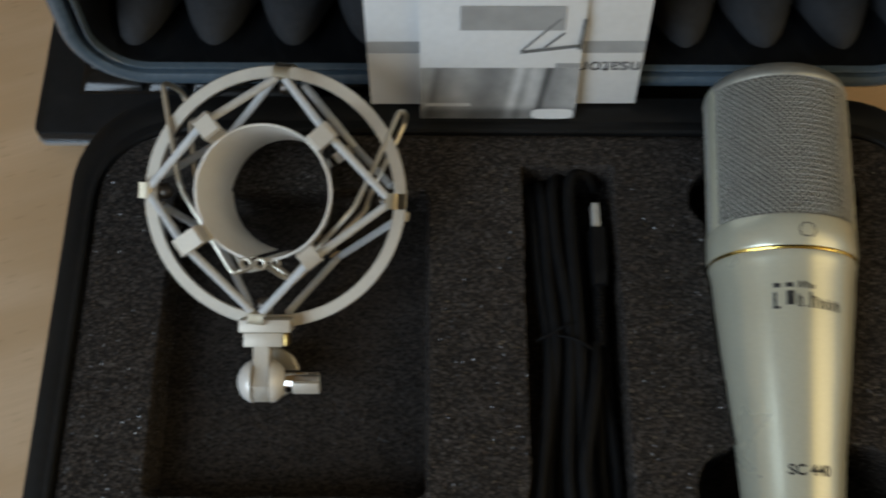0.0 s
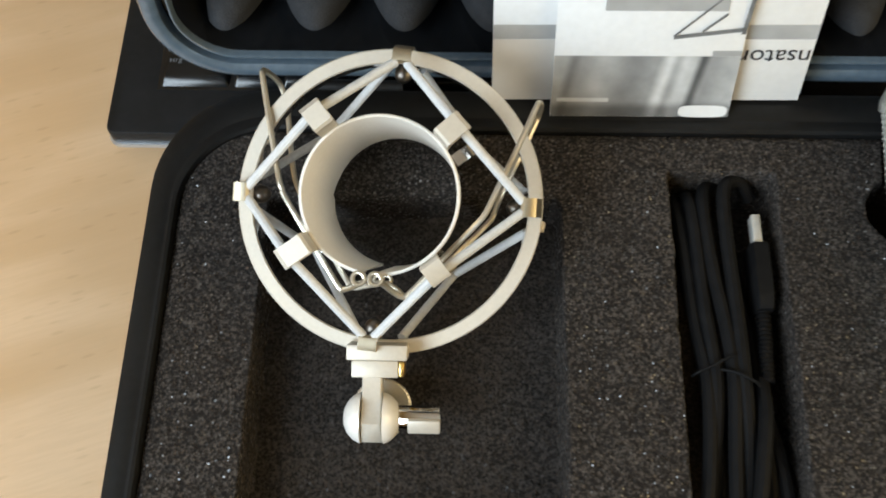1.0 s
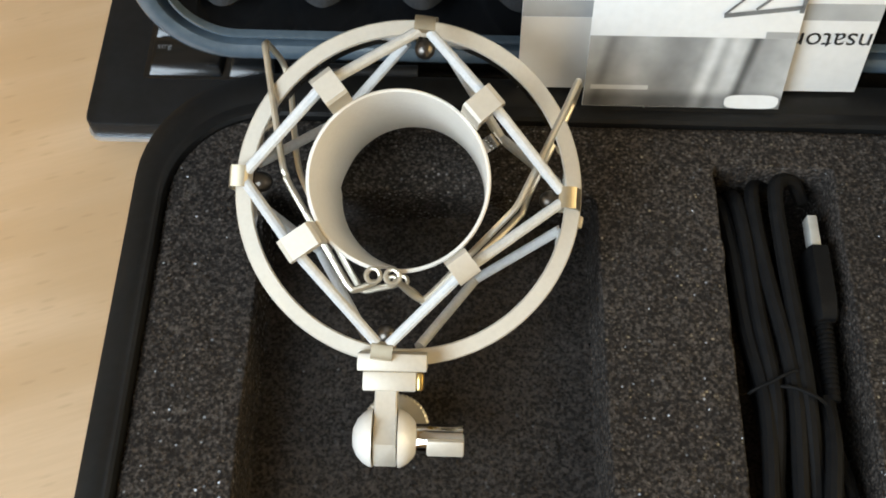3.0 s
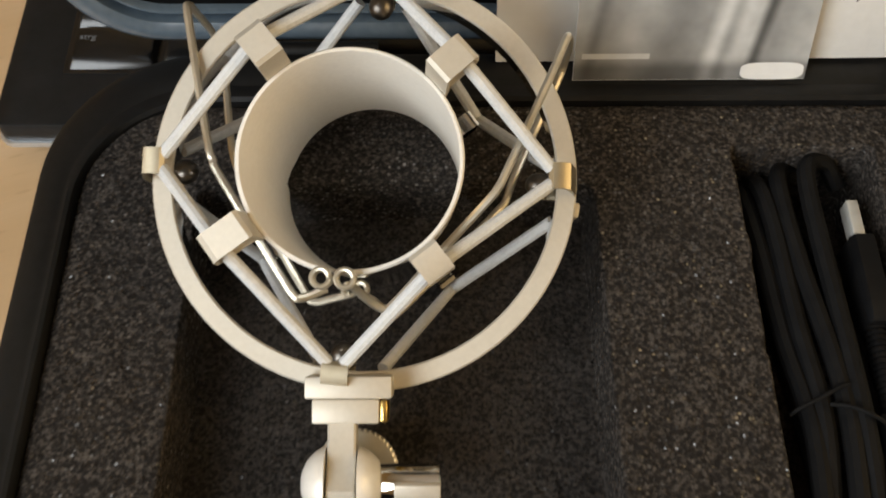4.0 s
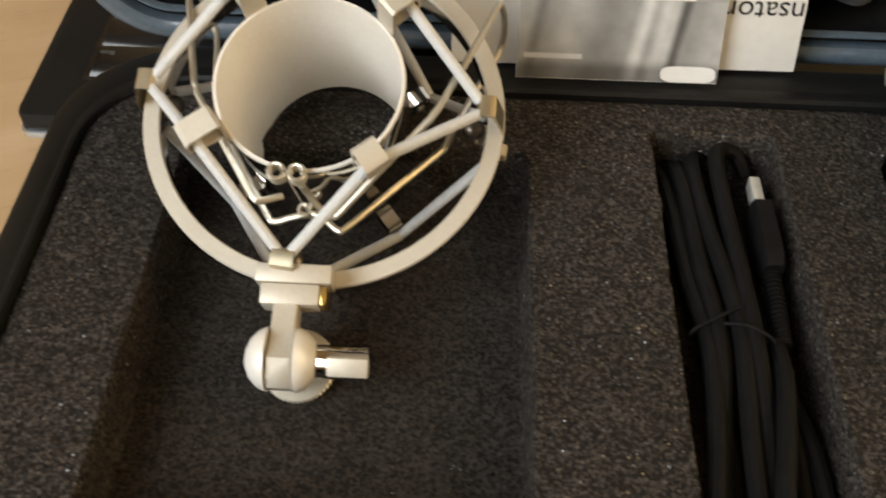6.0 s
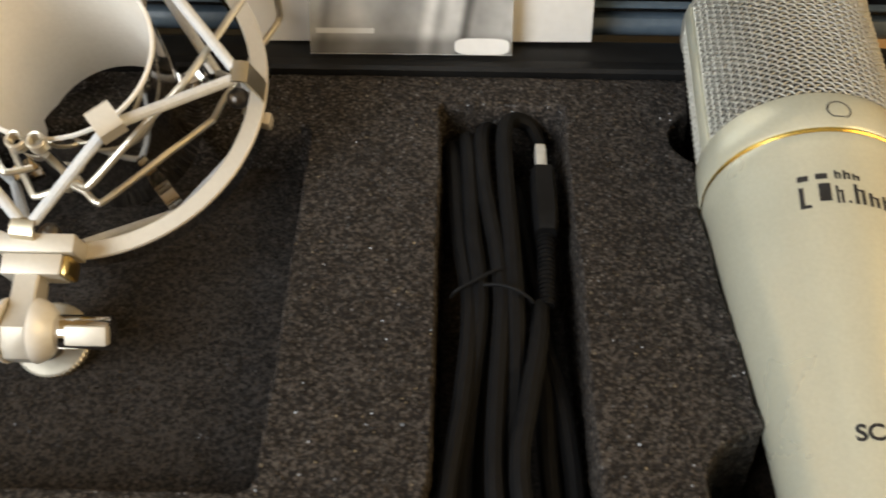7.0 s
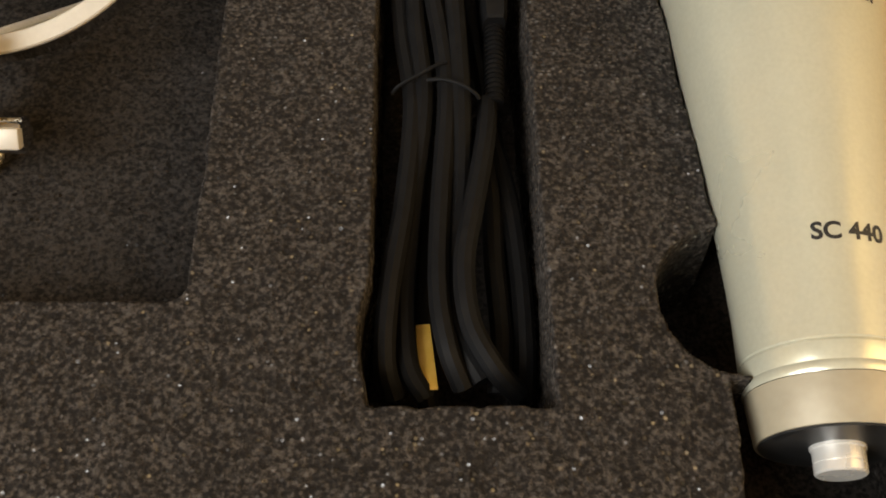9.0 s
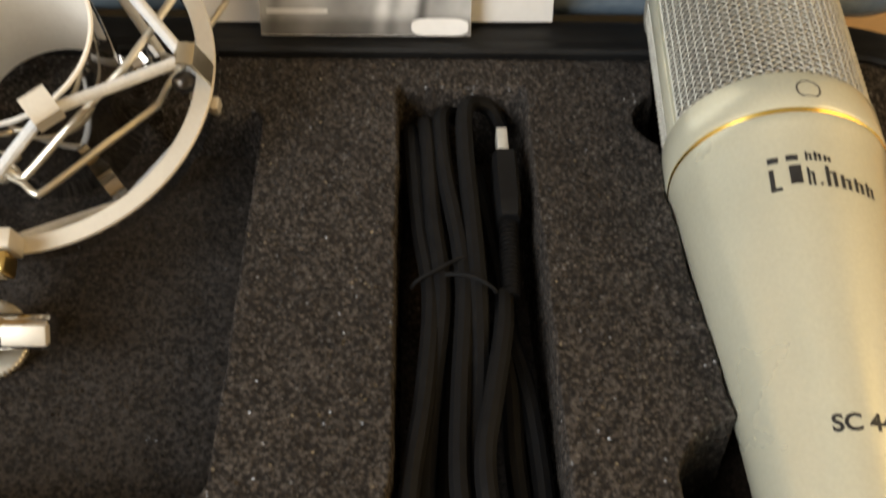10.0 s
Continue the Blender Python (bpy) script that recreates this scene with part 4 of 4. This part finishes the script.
part("cover", bm, PAPER, book)


def flat(name, x0, x1, y0, y1, mat, parent, z=.00025, label="", skew=0.0):
    bm = bmesh.new()
    vs = [bm.verts.new(p) for p in ((x0, y0, z), (x1, y0, z), (x1 + skew, y1, z), (x0 + skew, y1, z))]
    bm.faces.new(vs)
    return part(name, bm, mat, parent, label)


flat("printed_band", -.0601, .0601, .0300, .0365, GREYPRINT, book, label="pale grey printed band")
flat("printed_panel", -.0601, -.0300, .0004, .0298, CREAM, book, label="beige printed panel")
lettering("title_text", "nsator", .0105, INK, book, lambda x, y: Vector((.0598 - x, .0250 - y, .0003)), label="grey upside-down printed title")
LEAFM = Matrix.Translation((.0240, .2316, .0372)) @ Matrix.Rotation(radians(70), 4, "X") @ Matrix.Rotation(radians(0.3), 4, "Z")
leaf = thing("leaflet", LEAFM, "glossy leaflet with a grey photograph leaning on the booklet", "leaflet")
bm = bmesh.new()
box(bm, (-.0352, 0, -.0005), (.0344, .140, 0), .0001)
part("sheet", bm, PAPER, leaf)
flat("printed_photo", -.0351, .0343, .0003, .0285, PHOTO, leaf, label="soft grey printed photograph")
flat("printed_photo", .0235, .0343, .0285, .0310, GREYPRINT, leaf, .0002)
flat("printed_highlight", -.0330, -.0130, .0074, .0092, LIGHTPRINT, leaf, .0004)
bm = bmesh.new()
vs = [bm.verts.new((.0240 + .0095 * math.copysign(abs(math.cos(a)) ** .5, math.cos(a)), .0032 + .0029 * math.copysign(abs(math.sin(a)) ** .6, math.sin(a)), .0006)) for a in [2 * math.pi * k / 28 for k in range(28)]]
bm.faces.new(vs)
part("printed_spot", bm, PAPER, leaf, "white printed oval")
flat("printed_photo", -.0180, .0260, .0480, .0600, GREYPRINT, leaf, .0004)
for name, x0, y0, x1, y1, w in (("stand_drawing", .0080, .0370, .0335, .0405, .0008), ("stand_drawing", .0080, .0375, .0240, .0540, .0004), ("stand_drawing", .0180, .0395, .0260, .0470, .0005), ("stand_drawing", .0330, .0385, .0343, .0540, .0008)):
    d = Vector((x1 - x0, y1 - y0, 0)).normalized()
    q = Vector((-d.y, d.x, 0)) * w
    bm = bmesh.new()
    bm.faces.new([bm.verts.new(v) for v in (Vector((x0, y0, .0007)) - q, Vector((x1, y1, .0007)) - q, Vector((x1, y1, .0007)) + q, Vector((x0, y0, .0007)) + q)])
    part(name, bm, DARKPRINT, leaf)

# ---- laptop ----
LX0, LX1, LY0, LY1, LZ = -.2030, .1700, .2440, .4700, -.0010
laptop = thing("laptop", pose(LX0, LY0, TABLE_Z), "black laptop with glossy keys lying behind the case", "laptop")
LO = Vector((LX0, LY0, TABLE_Z))
bm = bmesh.new()
prof = []
for ins, z in ((.004, -.0145), (.001, -.0130), (.0, -.0095), (.0, -.0024), (.0004, -.0014), (.0012, LZ)):
    prof.append([Vector(p) - LO for p in rounded(LX0 + ins, LX1 - ins, LY0 + ins, LY1 - ins, .005, z, 5)])
loft(bm, prof, True, True)
part("chassis", bm, LAPTOP, laptop)
bm = bmesh.new()
loft(bm, [[Vector(p) - LO for p in rounded(LX0 - e, LX1 + e, LY0 - e, LY1 + e, .005, z, 5)] for e, z in ((-.001, -.0127), (.0006, -.0123), (.0008, -.0105), (.0008, -.0097), (-.001, -.0093))], False, False)
part("edge_trim", bm, SILVER, laptop, "silver lower edge trim")
for fx in (.02, .34):
    for fy in (.02, .2):
        bm = bmesh.new()
        lathe(bm, [(.0001, 0), (.006, 0), (.006, .0085), (.0001, .0085)], 16, wrap=False)
        bmesh.ops.translate(bm, vec=(fx, fy, 0), verts=bm.verts)
        part("foot", bm, RUBBER, laptop)
bm = bmesh.new()
box(bm, (-.1828, .2666, LZ - .003), (.150, .3600, LZ + .0003), .0002)
bmesh.ops.translate(bm, vec=-LO, verts=bm.verts)
part("key_bed", bm, KEY, laptop)
for row, y0 in enumerate((.2683, .2875, .3067)):
    x = -.1811
    for k, w in enumerate((.0305, .0200, .0165, .0165, .0900, .0165, .0165)):
        bm = bmesh.new()
        h = LZ + .0036
        loops = [[Vector(p) - LO for p in rounded(x + i, x + w - i, y0 + f, y0 + .0178 - i, .0012, z, 3)] for i, f, z in ((0, 0, LZ + .0004), (.0002, .0002, LZ + .0007), (.0012, .0034, h - .0002), (.0018, .0042, h))]
        loft(bm, loops, False, True)
        key = part("key", bm, KEY, laptop)
        if row == 0 and k == 0:
            lettering("key_label", "strg", .0038, KEYTEXT, key, lambda a, b: Vector((x + .0030 + a, y0 + .0110 + b, h + .00008)) - LO, label="grey printed key label")
        x += w + .0022
